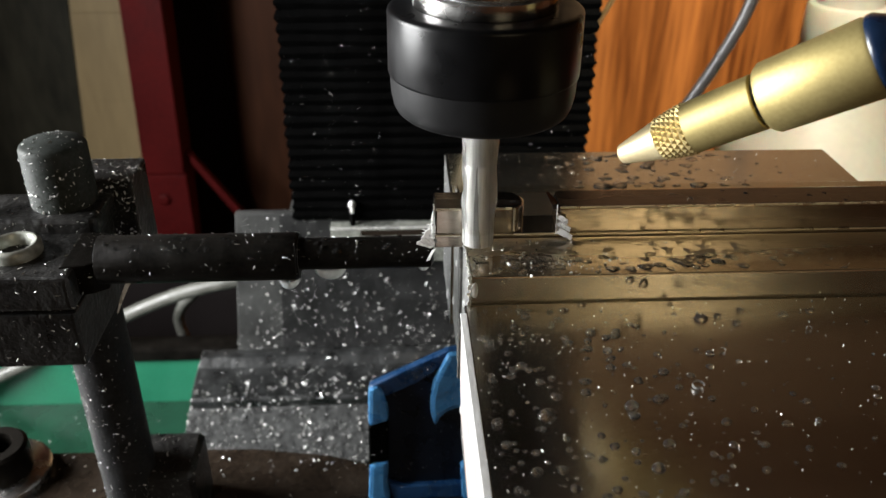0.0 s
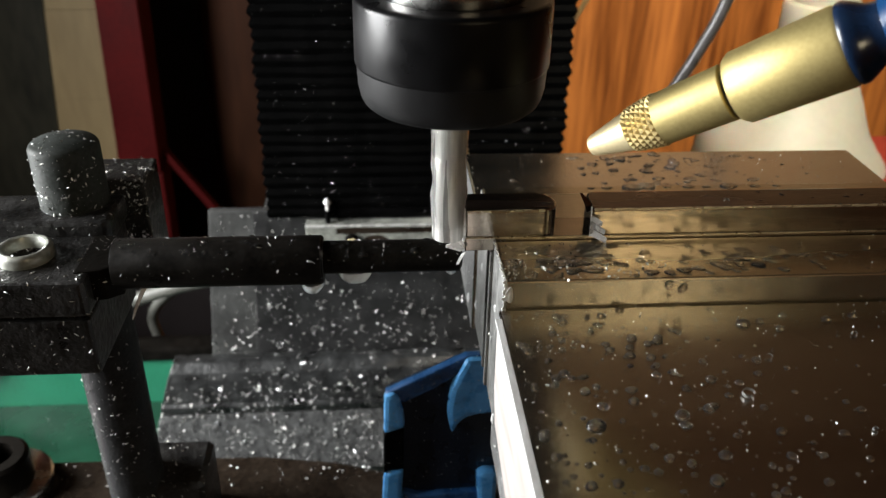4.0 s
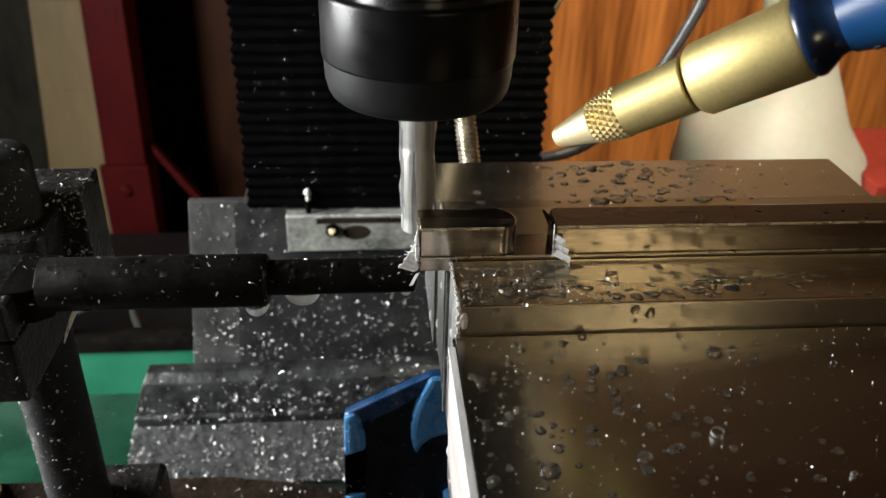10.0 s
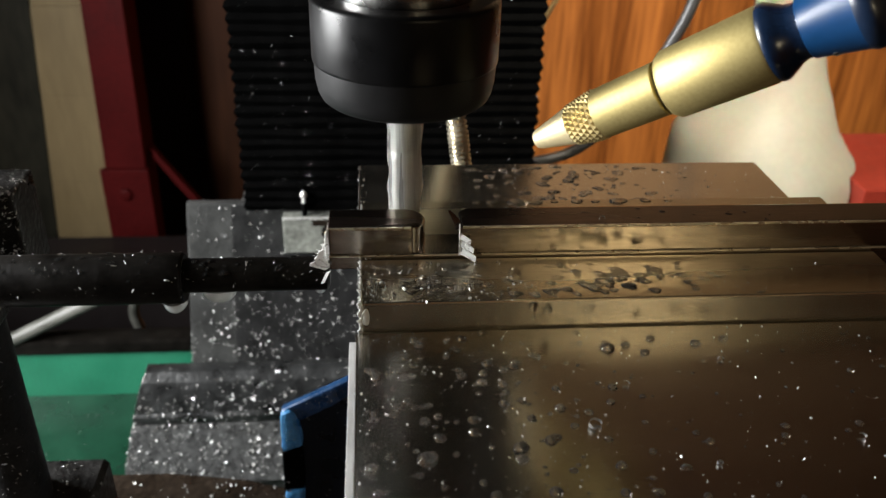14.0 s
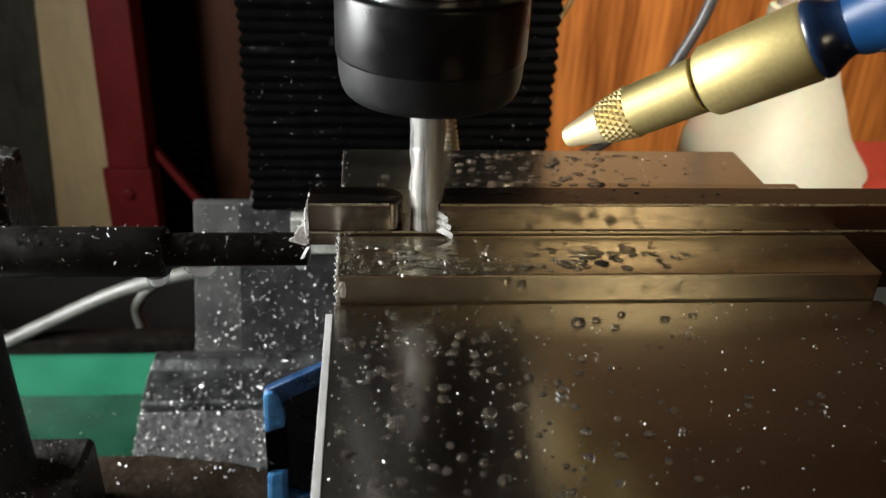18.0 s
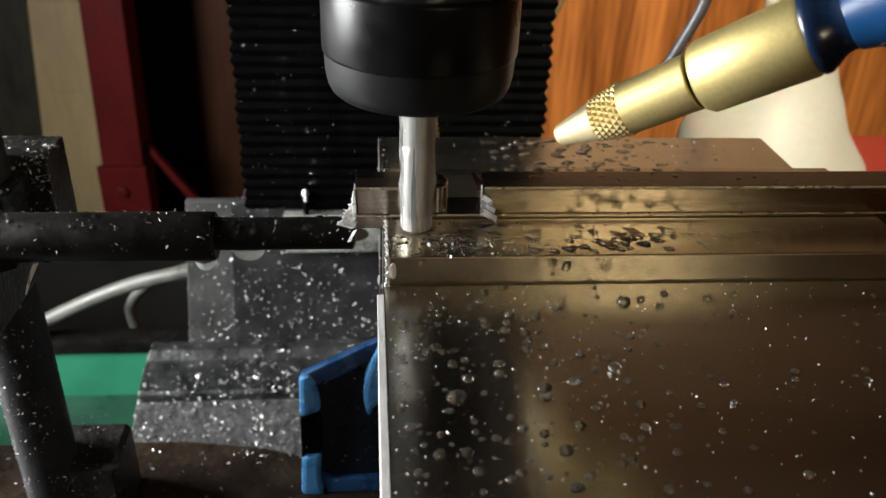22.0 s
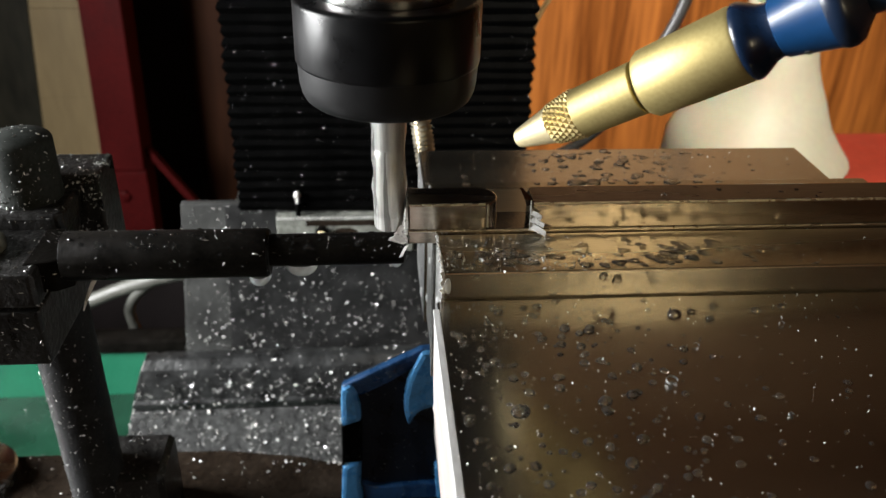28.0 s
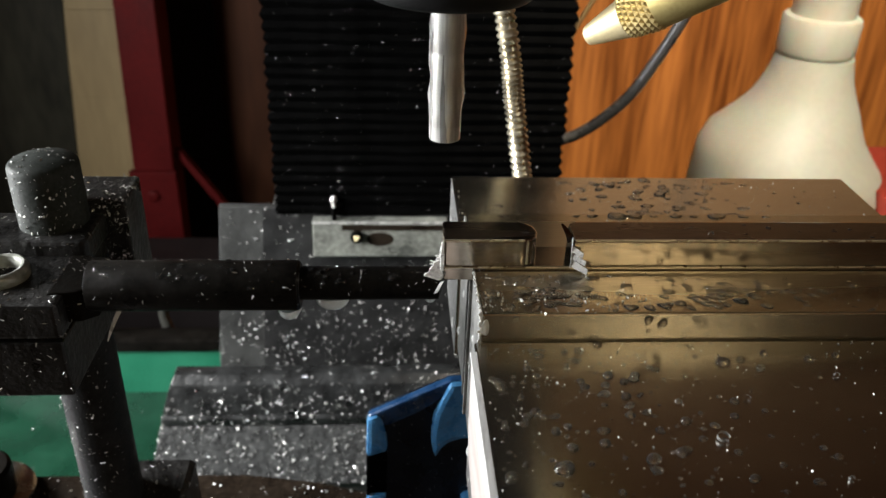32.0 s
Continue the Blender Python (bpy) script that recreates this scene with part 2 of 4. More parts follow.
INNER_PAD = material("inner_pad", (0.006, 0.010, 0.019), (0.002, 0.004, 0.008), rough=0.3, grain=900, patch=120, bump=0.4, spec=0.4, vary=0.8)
RUBBER = material("black_rubber", (0.0013, 0.0013, 0.0013), (0.0006, 0.0006, 0.0006), rough=0.48, grain=1500, patch=100, bump=0.2, spec=0.026)
WAY_COVER = material("way_cover", (0.026, 0.027, 0.027), (0.005, 0.005, 0.005), rough=0.34, grain=1300, patch=110, bump=0.9, bump_scale=380, spec=0.6)
SKIRT_GREY = material("skirt_grey", (0.088, 0.089, 0.088), (0.012, 0.012, 0.012), rough=0.3, grain=700, patch=300, bump=1.3, bump_scale=330, spec=0.7, vary=0.75)
PLATE_GREY = material("cover_plate", (0.070, 0.071, 0.068), (0.018, 0.018, 0.018), rough=0.42, grain=1200, patch=70, bump=0.7, bump_scale=420, spec=0.5, vary=0.7)
PLATE_DARK = material("dark_plate", (0.034, 0.034, 0.034), (0.006, 0.006, 0.006), rough=0.42, grain=1200, patch=90, bump=0.7, bump_scale=420, spec=0.4, vary=0.8)
STRIP_STEEL = material("strip_steel", (0.42, 0.43, 0.38), (0.13, 0.135, 0.12), rough=0.34, metal=0.35, grain=500, patch=60, bump=0.15, vary=0.45)
PALE_STEEL = material("pale_steel", (0.80, 0.79, 0.76), (0.55, 0.54, 0.51), rough=0.3, metal=0.45, grain=1500, patch=300, bump=0.1)
GREEN_PAINT = material("green_paint", (0.016, 0.17, 0.092), (0.009, 0.10, 0.054), rough=0.42, grain=700, patch=45, bump=0.25, vary=0.8)
GREEN_DARK = material("green_dark", (0.006, 0.042, 0.022), (0.004, 0.018, 0.010), rough=0.3, grain=700, patch=40, bump=0.2)
RED_TRAY = material("red_tray_paint", (0.28, 0.032, 0.018), (0.19, 0.02, 0.012), rough=0.5, grain=300, patch=20, bump=0.1, spec=0.25)
RED_PAINT = material("red_paint", (0.082, 0.0055, 0.0055), (0.045, 0.003, 0.003), rough=0.6, grain=300, patch=20, bump=0.1, spec=0.1)
CREAM_BOARD = material("cream_board", (0.34, 0.25, 0.125), (0.21, 0.15, 0.07), rough=0.65, grain=160, patch=30, stretch=(1, 1, 0.2), bump=0.2, vary=0.8)
GREY_BOARD = material("grey_board", (0.042, 0.039, 0.027), (0.013, 0.012, 0.009), rough=0.6, grain=140, patch=25, stretch=(1, 1, 0.3), bump=0.3, vary=0.6, spec=0.15)
NEAR_BLACK = material("near_black", (0.010, 0.006, 0.006), (0.005, 0.003, 0.003), rough=0.6, grain=300, patch=12, bump=0.1)
WOOD = material("wood_door", (0.39, 0.130, 0.025), (0.11, 0.030, 0.0055), rough=0.5, grain=190, patch=46, stretch=(1, 1, 0.06), bump=0.08, vary=0.42, spec=0.25)
SHADED_WALL = material("shaded_wall", (0.062, 0.022, 0.0095), (0.026, 0.0095, 0.004), rough=0.6, grain=120, patch=18, stretch=(1, 1, 0.15), bump=0.1, spec=0.15)
DARK_WAY = material("oily_way", (0.026, 0.018, 0.012), (0.006, 0.0045, 0.0035), rough=0.3, grain=600, patch=75, bump=0.9, bump_scale=330, spec=0.4, vary=0.7)
BOTTLE_WHITE = material("bottle_white", (0.49, 0.48, 0.40), (0.44, 0.43, 0.36), rough=0.55, grain=300, patch=20, bump=0.02, spec=0.5)
BOTTLE_WHITE.node_tree.nodes["Principled BSDF"].inputs["Subsurface Weight"].default_value = 0.3
BOTTLE_WHITE.node_tree.nodes["Principled BSDF"].inputs["Subsurface Scale"].default_value = 0.02
TAN_PLASTIC = material("tan_plastic", (0.30, 0.21, 0.10), (0.22, 0.15, 0.07), rough=0.4, grain=700, patch=90, bump=0.05)
CABLE_GREY = material("cable_grey", (0.06, 0.06, 0.062), (0.03, 0.03, 0.031), rough=0.3, grain=900, patch=60, bump=0.1, spec=0.7)
HOSE_GREY = material("grey_hose", (0.098, 0.098, 0.086), (0.045, 0.045, 0.039), rough=0.45, grain=700, patch=120, bump=0.2)
LIT_SIDE = material("lit_side", (0.36, 0.34, 0.33), (0.28, 0.235, 0.215), rough=0.6, grain=420, patch=110, stretch=(1, 0.15, 1), bump=0.06, vary=0.55, spec=0.2)
OILY_SIDE = material("oily_side", (0.17, 0.17, 0.168), (0.05, 0.05, 0.049), rough=0.55, grain=1500, patch=200, bump=0.6, bump_scale=900, spec=0.2)
PALE_EDGE = material("pale_edge", (0.66, 0.66, 0.65), (0.46, 0.46, 0.45), rough=0.5, grain=900, patch=200, stretch=(1, 0.3, 1), bump=0.2)
SAWN = material("sawn_end_face", (0.26, 0.26, 0.25), (0.06, 0.06, 0.058), rough=0.5, metal=0.1, grain=1800, patch=260, stretch=(1, 1, 0.3), bump=0.8, bump_scale=900)
CHIP = material("metal_chip", (0.92, 0.92, 0.91), (0.8, 0.8, 0.79), rough=0.28, metal=0.45, grain=4000, patch=900, bump=0.3)
def vary_chips(mat):
    """Each flake has its own shade, from dull to bright."""
    nodes, links = mat.node_tree.nodes, mat.node_tree.links
    geo = nodes.new("ShaderNodeNewGeometry")
    ramp = nodes.new("ShaderNodeValToRGB")
    ramp.color_ramp.elements[0].color, ramp.color_ramp.elements[1].color = (0.16, 0.16, 0.15, 1), (0.95, 0.95, 0.92, 1)
    mid = ramp.color_ramp.elements.new(0.6)
    mid.color = (0.42, 0.415, 0.40, 1)
    links.new(geo.outputs["Random Per Island"], ramp.inputs[0])
    links.new(ramp.outputs[0], nodes["Principled BSDF"].inputs["Base Color"])
vary_chips(CHIP)
SWARF = material("bright_swarf", (0.95, 0.95, 0.93), (0.7, 0.7, 0.68), rough=0.3, metal=0.5, grain=3000, patch=500, bump=0.2)
WARM_WALL = material("warm_bounce_wall", (0.45, 0.20, 0.09), (0.33, 0.14, 0.06), rough=0.7, grain=120, patch=4, bump=0.2)
PLASTER = material("plaster", (0.42, 0.36, 0.28), (0.34, 0.29, 0.22), rough=0.8, grain=120, patch=4, bump=0.2)
FLOOR_MAT = material("concrete_floor", (0.16, 0.15, 0.14), (0.10, 0.10, 0.09), rough=0.7, grain=120, patch=5, bump=0.3)
RUST_WALL = material("rust_wall", (0.25, 0.112, 0.052), (0.17, 0.074, 0.034), rough=0.7, grain=120, patch=6, bump=0.1)
TAN_WALL = material("tan_wall", (0.33, 0.212, 0.118), (0.22, 0.138, 0.076), rough=0.7, grain=120, patch=6, bump=0.1)
CAST_GREY = material("cast_grey", (0.05, 0.05, 0.048), (0.03, 0.03, 0.029), rough=0.55, grain=400, patch=30, bump=0.3)
WATER = water_material()
CLOUDY = water_material()
CLOUDY.name = "cloudy_drop"
CLOUDY_DRIP = water_material()
CLOUDY_DRIP.name = "cloudy_drip"
CLOUDY_DRIP.node_tree.nodes["Principled BSDF"].inputs["Transmission Weight"].default_value = 0.5
CLOUDY.node_tree.nodes["Principled BSDF"].inputs["Roughness"].default_value = 0.06
CLOUDY.node_tree.nodes["Principled BSDF"].inputs["Transmission Weight"].default_value = 0.972
CLOUDY.node_tree.nodes["Principled BSDF"].inputs["Base Color"].default_value = (0.85, 0.86, 0.84, 1)
BEAD = material("dull_bead", (0.40, 0.41, 0.40), (0.20, 0.20, 0.20), rough=0.1, grain=900, patch=120, bump=0.0)
BEAD.node_tree.nodes["Principled BSDF"].inputs["Transmission Weight"].default_value = 0.4
MILKY = material("milky_coolant", (0.78, 0.86, 0.90), (0.66, 0.74, 0.78), rough=0.12, grain=900, patch=120, bump=0.0)
MILKY.node_tree.nodes["Principled BSDF"].inputs["Transmission Weight"].default_value = 0.2
DARK_STEEL = material("dark_steel", (0.16, 0.12, 0.10), (0.09, 0.07, 0.06), rough=0.24, brushed=0.5, metal=1.0, grain=1500, patch=90, stretch=(0.2, 1, 1), bump=0.1)

# ---- the room ----
# Unseen bands of wall, coloured to shape the reflections in the vise
tagged(part("wall_upper", box(-1500, 1500, 700, 760, 0, 545, 0), TAN_WALL), "unseen tan wall above the wooden panel, coloured for the vise's reflections", "wall", kind="structure")
tagged(part("wall_top", box(-1500, 1500, 702, 760, 545, 1400, 0), RUST_WALL), "unseen red-brown top of the wall, darkened for the vise's reflections", "wall", kind="structure")
tagged(part("wall_north", box(-1500, 1500, 690, 760, -1000, -0.5, 0), WOOD), "orange-brown grained wooden panel wall behind the mill", "wall", kind="structure")
# South and east walls are unseen, warm-coloured to redden light on the vise
tagged(part("wall_south", box(-1500, 1500, -1560, -1500, -1000, 1400, 0), WARM_WALL), "plain unseen wall, warm brown to redden the vise's reflections", "wall", kind="structure")
tagged(part("wall_west", box(-1560, -1500, -1500, 760, -1000, 1400, 0), PLASTER), "plain plastered workshop wall", "wall", kind="structure")
tagged(part("wall_east", box(1500, 1560, -1500, 760, -1000, 1400, 0), WARM_WALL), "plain unseen wall, warm brown to redden the vise's reflections", "wall", kind="structure")
tagged(part("floor", box(-1560, 1560, -1560, 760, -1060, -1000, 0), FLOOR_MAT), "grey concrete workshop floor", "floor", kind="structure")
tagged(part("ceiling", box(-1560, 1560, -1560, 760, 1400, 1460, 0), PLASTER), "plain workshop ceiling", "ceiling", kind="structure")

# ---- the mill: base, column and covers ----
base = thing("chip_tray", "green painted chip tray on a grey machine stand", "chip tray", at=(0, 0, -1000))
part("back_wall", box(-460, 300, 230, 236, 790, 830, 1.0), GREEN_PAINT, base)
part("rim", box(-460, 300, 228, 240, 830.5, 838, 1.5), BLACK_OXIDE, base, "dark oily rim of the tray")
# The pan is a darker green than the tray's walls
part("pan", box(-460, 300, -200, 230, 795, 804, 0.5), GREEN_DARK, base, "dark green tray floor")
part("side_wall", prism([(-240, 804), (-228, 804), (-250, 829), (-262, 829)], 100, 229, 0.6, "y"), GREEN_PAINT, base)
part("stand", box(-300, 300, -150, 220, 0, 794, 3), CAST_GREY, base)

bellows = thing("column_bellows", "black pleated rubber bellows covering the mill column, sprinkled with chips", "bellows", at=(0, 0, -70))
pleat = 4.4
def pleat_mesh(k):
    """One fold: a ridge that runs round three sides, sagging a little."""
    bm = bmesh.new()
    sag = 0.35 * math.sin(k * 1.3)
    loops = []
    for zz, out in ((0.0, -0.3), (pleat * 0.40, 0.55), (pleat * 0.52, 0.75), (pleat * 0.64, 0.55), (pleat * 1.03, -0.3)):
        row = [(-63.5 - out + sag, 258), (-63.5 - out + sag, 186 - out)]
        row += [(-58 + 109 * j / 12, 186 - out + 0.25 * math.sin(j * 2.1 + k)) for j in range(1, 12)]
        row += [(51.0 + out - sag, 186 - out), (51.0 + out - sag, 258)]
        loops.append([bm.verts.new((x, y, zz + 0.3 * math.sin(x * 0.08 + k * 2.0))) for x, y in row])
    for a, b in zip(loops, loops[1:]):
        for j in range(len(a) - 1):
            bm.faces.new((a[j], a[j + 1], b[j + 1], b[j]))
    bmesh.ops.recalc_face_normals(bm, faces=bm.faces[:])
    return bm
for k in range(84):
    part("pleat", pleat_mesh(k), RUBBER, bellows, smooth=True, at=Matrix.Translation((0, 0, k * pleat * MM)))

part("backing", box(-62, 49.5, 189, 262, -1, 380, 0.5), RUBBER, bellows)
plate = thing("way_cover_plate", "dark grey way cover plate strewn with bright chips", "way cover", at=(0, 0, -200))
part("sheet", prism([(-87, 133), (60, 133), (60, 20), (-97, 20)], 187.5, 191, 0.6, "y"), PLATE_GREY, plate)
part("shelf", box(-66, 52, 187, 260, 129, 132, 0.6), PLATE_GREY, plate)
# A thin darker sheet added over the plate, from its top down
part("bellows_flange", prism([(-69.5, 132.6), (55, 132.6), (55, 22), (-76, 22)], 186.9, 187.45, 0.15, "y"), PLATE_DARK, plate, "darker thin sheet on the way cover plate below the bellows")
strip = thing("clamp_strip", "thin bright metal strip screwed to the way cover", "strip", at=(0, 0, -80))
part("bar", box(-49, 6, 181.6, 187.3, -7, 9, 0.4), STRIP_STEEL, strip)
part("top_edge", box(-48.9, 5.8, 181.35, 182.0, 8.2, 9.15, 0.2), PALE_STEEL, strip, "bright top edge of the strip")
turned = Matrix.Translation((-31.1, 181.6, 2.6)) @ Matrix.Rotation(radians(90), 4, "X")
part("screw", lathe([(2.7, 0), (2.7, 1.2), (2.3, 1.9), (1.5, 1.9), (1.4, 1.2)], 24, turned), BLACK_OXIDE, strip, "black screw head", smooth=True)
for a in (0.4, 2.5, 4.6):
    part("screw_lobe", lathe([(0.75, 1.0), (0.75, 2.0), (0.4, 2.4)], 10, turned @ Matrix.Translation((0.85 * math.cos(a), 0.85 * math.sin(a), 0))), PALE_BRASS, strip, "golden lobe of the screw's socket", smooth=True)
part("oil_stain", lathe([(5.6, 0), (5.4, 0.06), (4.6, 0.1)], 28, Matrix.Translation((-21.5, 181.6, 1.2)) @ Matrix.Scale(0.58, 4, (0, 0, 1)) @ Matrix.Rotation(radians(90), 4, "X")), DARK_WAY, strip, "brown oil stain")
# Dark band painted for the shadow below the strip's top edge
part("lip_groove", box(-37, 5.6, 181.3, 181.6, 5.4, 7.8, 0.1), DARK_WAY, strip, "dark band painting the shadow under the strip's lip")
stud = thing("threaded_stud", "small bright screw standing up from the clamp strip", "screw", at=(-40.2, 184.3, -71))
part("shank", lathe([(1.1, 0), (1.1, 5.0), (1.0, 5.4)], 20), RUBBER, stud, "dark lower shank", smooth=True)
part("neck", lathe([(0.8, 5.3), (0.85, 8.0), (0.8, 8.2)], 20), PALE_STEEL, stud, smooth=True)
part("head", lathe([(0.9, 8.0), (1.5, 8.3), (1.6, 9.0), (1.2, 9.8), (0.9, 10.3), (0.4, 10.6)], 14), PALE_STEEL, stud, "bright domed head", smooth=True)

saddle = thing("saddle_cover", "rounded dark grey saddle way cover covered in chips", "way cover", at=(0, 0, -230))
def splayed(points):
    """A length of the cover whose end widens downwards in a curve."""
    bm = prism(points, -100, 72, 0.4, "x")
    for v in bm.verts:
        if v.co.x < -50:
            v.co.x += -6.4 - 11.5 * max(0.0, (99 - v.co.z) / 45) ** 0.72
    return bm
part("shell", splayed([(163, 99), (160.5, 98.8), (157, 96), (155.6, 93), (154.5, 90), (153, 83.6), (167.5, 83.6), (167.5, 98)]), WAY_COVER, saddle)
part("ridge", splayed([(152.6, 83.4), (151.6, 82.2), (151.6, 79.4), (152.4, 78.4), (167.5, 78.4), (167.5, 83.4)]), WAY_COVER, saddle, "raised rib along the cover")
# The skirt is a lighter grey than the shell and rib
part("skirt", splayed([(151.4, 78.2), (148, 70), (144, 61), (141.5, 55), (166, 55), (167.5, 78.2)]), SKIRT_GREY, saddle, "wet skirt in a lighter grey than the cover above")
part("bearer", box(-100, 70, 145, 166, -60, 54.8, 0.8), CAST_GREY, saddle)
table_top = thing("mill_table", "oily brown cast iron mill table littered with chips", "machine table", at=(0, 0, -130))
part("top", prism([(-300, 74), (-60, 71), (-36, 67), (-18, 61), (-4, 57), (320, 55), (320, -190), (-300, -190)], 12, 30, 1.2), DARK_WAY, table_top)
part("apron", box(-290, 310, -180, 44, -35, 11.8, 1.5), DARK_WAY, table_top)

# ---- behind the mill ----
frame_red = thing("red_steel_frame", "dark red painted steel upright with a bolted brace", "steel frame", at=(0, 0, -1000))
part("upright", prism([(-259, 0), (-217, 0), (-191, 1300), (-218, 1300)], 540, 575, 1.0, "y"), RED_PAINT, frame_red)
part("foot_bracket", box(-237, -198, 534, 540, 690, 792, 1.0), RED_PAINT, frame_red)
part("bolt", lathe([(5.5, 0), (5.5, 3), (3, 4)], 6, Matrix.Translation((-219, 534, 771)) @ Matrix.Rotation(radians(90), 4, "X")), RED_PAINT, frame_red)
part("brace", prism([(-205, 807), (-197, 804), (-150, 734), (-150, 722)], 552, 560, 0.5, "y"), RED_PAINT, frame_red)
def lean(z):
    """Left edge of the leaning boards at a height."""
    return -289 + 0.087 * (z + 84)
for lo, hi in ((-1000, -292.2), (-292, -248.2), (-248, -166.2), (-166, -90.2), (-90, 500)):
    tagged(part("cream_panel", prism([(lean(lo), lo), (-216, lo), (-216, hi), (lean(hi), hi)], 600 + 0.5 * math.sin(lo * 3), 612, 0.4, "y"), CREAM_BOARD), "pale cream board stacked behind the red frame", "board", group="stacked cream boards", kind="structure")
tagged(part("grey_panel", prism([(-480, -1000), (lean(-1000) - 1, -1000), (lean(500) - 1, 500), (-480, 500)], 601, 613, 1.0, "y"), GREY_BOARD), "dull grey board standing in the dark corner", "board", kind="structure")
# Near-black panel put in for the frame's shadow on the wall
tagged(part("dark_panel", box(-235, -176, 640, 652, -1000, 500, 1.0), NEAR_BLACK), "near-black panel painting the shadow on the wall behind the frame", "board", kind="structure")

# Dark brown panel put in for the wooden wall lying in shadow
tagged(part("brown_panel", box(-175.5, -100, 644, 656, -1000, 500, 1.0), SHADED_WALL), "dark brown panel painting the shaded wooden wall beside the bellows", "board", kind="structure")
# Block added where the background below the red frame is near-black
tagged(part("black_shelf", box(-420, -60, 480, 520, -1000, -262, 2.0), NEAR_BLACK), "near-black block below the red frame", "shelf", kind="structure")
bottle = thing("spray_bottle", "translucent white plastic spray bottle behind the vise", "bottle", at=(182.0, 262, -190))
bm = lathe([(40, 0), (46, 3), (47.5, 10), (48, 92), (47.2, 105), (45, 113), (42.2, 119.7), (37.4, 128), (31.5, 136), (27.6, 142), (24.6, 147), (22.2, 152), (20.4, 157), (18.8, 163), (17.8, 168.4)], 64)
for v in bm.verts:
    # the shoulder bulges to one side
    v.co.x += 2.5 - 5.5 * math.exp(-((v.co.z - 126) / 12) ** 2)
part("body", bm, BOTTLE_WHITE, bottle, smooth=True)
bm = lathe([(17.0, 168.5), (17.6, 169.2), (17.8, 171), (17.8, 185), (17.0, 186.5), (14.4, 187), (14.0, 225)], 48)
bm.transform(Matrix.Translation((2.0, 0, 0)))
part("collar", bm, BOTTLE_WHITE, bottle, smooth=True)
red_tray = thing("red_tray", "red painted tray edge beside the bottle", "tray", at=(260, 225, -1000))
part("rim", box(-46, 60, -10, 60, 900, 922, 1.0), RED_TRAY, red_tray)
part("pedestal", box(-30, 50, 0, 50, 0, 900, 1.0), CAST_GREY, red_tray)

cable = thing("black_cable", "black cable hanging down beside the bellows", "cable")
part("sheath", hose([(44, 203, -57), (58, 200, -55), (72, 200, -50), (88, 200, -36), (99, 200, -18), (106.4, 200, -2.7), (111, 200, 9.4), (118, 202, 35), (126, 205, 90)], 2.3), CABLE_GREY, cable, smooth=True)
wire = thing("tan_wire", "thin tan wire hanging beside the bellows", "wire")
part("sheath", hose([(50.5, 200, -14), (51.2, 200, -6), (53.9, 200, 3.5), (59.5, 200, 14.4), (68, 202, 28), (84, 205, 60)], 1.0, 10), TAN_PLASTIC, wire, smooth=True)
white_hose = thing("grey_hose", "grey plastic hose running behind the way cover", "hose")
part("tube", hose([(-290, 215, -205), (-240, 222, -183), (-193, 230, -163), (-137, 230, -135), (-98, 230, -124), (-60, 235, -122)], 3.4), HOSE_GREY, white_hose, smooth=True)
loop = thing("hose_loop", "thin grey hose loop hanging in the dark", "hose")
part("tube", hose([(-98, 246, -130), (-121, 246, -139), (-134, 246, -154), (-131, 246, -174), (-124, 246, -200)], 2.6), HOSE_GREY, loop, smooth=True)

# ---- the vise and what rides on the table ----
vise = thing("machine_vise", "ground steel machine vise wet with coolant drops", "vise", at=(0, 0, 0))
part("movable_jaw", box(-1.2, 101.2, -90, -0.35, -32, 0, 0.45), GROUND_STEEL, vise)
part("front_jaw_plate", box(0, 100, 0, 14.8, -30, 5.8, 0.35), JAW_STEEL, vise)
part("rear_jaw_plate", box(0, 101, 23.2, 39.0, -30, 5.8, 0.35), JAW_STEEL, vise)
part("fixed_jaw", box(-1, 99.3, 39.1, 69.0, -32, 1.0, 0.5), FIXED_STEEL, vise)
part("bed", box(10, 90, -92, 66, -100, -32.1, 1.0), CAST_GREY, vise)
part("shim", box(-0.9, 3, 15.3, 16.5, -30, 3.2, 0.15), SAWN, vise)
part("end_face", box(-0.35, -0.01, 0.4, 14.4, -29.5, 5.5, 0.1), SAWN, vise, "rough wet end of the jaw plate")
part("end_face", box(-0.35, -0.01, 23.6, 38.6, -29.5, 5.5, 0.1), SAWN, vise, "rough wet end of the jaw plate")
part("side_face", box(-1.24, -1.205, -89.5, -0.4, -31.8, -0.3, 0), OILY_SIDE, vise, "dark oily side of the movable jaw")
part("side_face", box(-1.04, -1.005, 39.5, 68.7, -31.8, 0.6, 0), OILY_SIDE, vise, "dark oily side of the fixed jaw")
part("shim", box(-0.6, 3, 21.7, 22.9, -30, 3.2, 0.15), SAWN, vise)
# Pale plate added for the jaw's side, lit and reflecting; its brightness is painted
part("side_board", prism([(-5.4, -0.3), (-6.0, -13), (-9.3, -19.2), (-25.6, -22), (-88, -27), (-88, -0.3)], -2.1, -1.25, 0.1, "x"), LIT_SIDE, vise, "pale pinkish-white plate painting the lit side of the movable jaw")

bar = thing("steel_bar", "milled steel bar with a slot cut near its end", "workpiece")
part("foot", box(0.5, 135, 16.8, 21.4, -8, 3.8, 0.2), BAR_STEEL, bar)
part("ledge", box(-6, 135, 15, 23, 3.7, 6.6, 0.2), BAR_STEEL, bar)
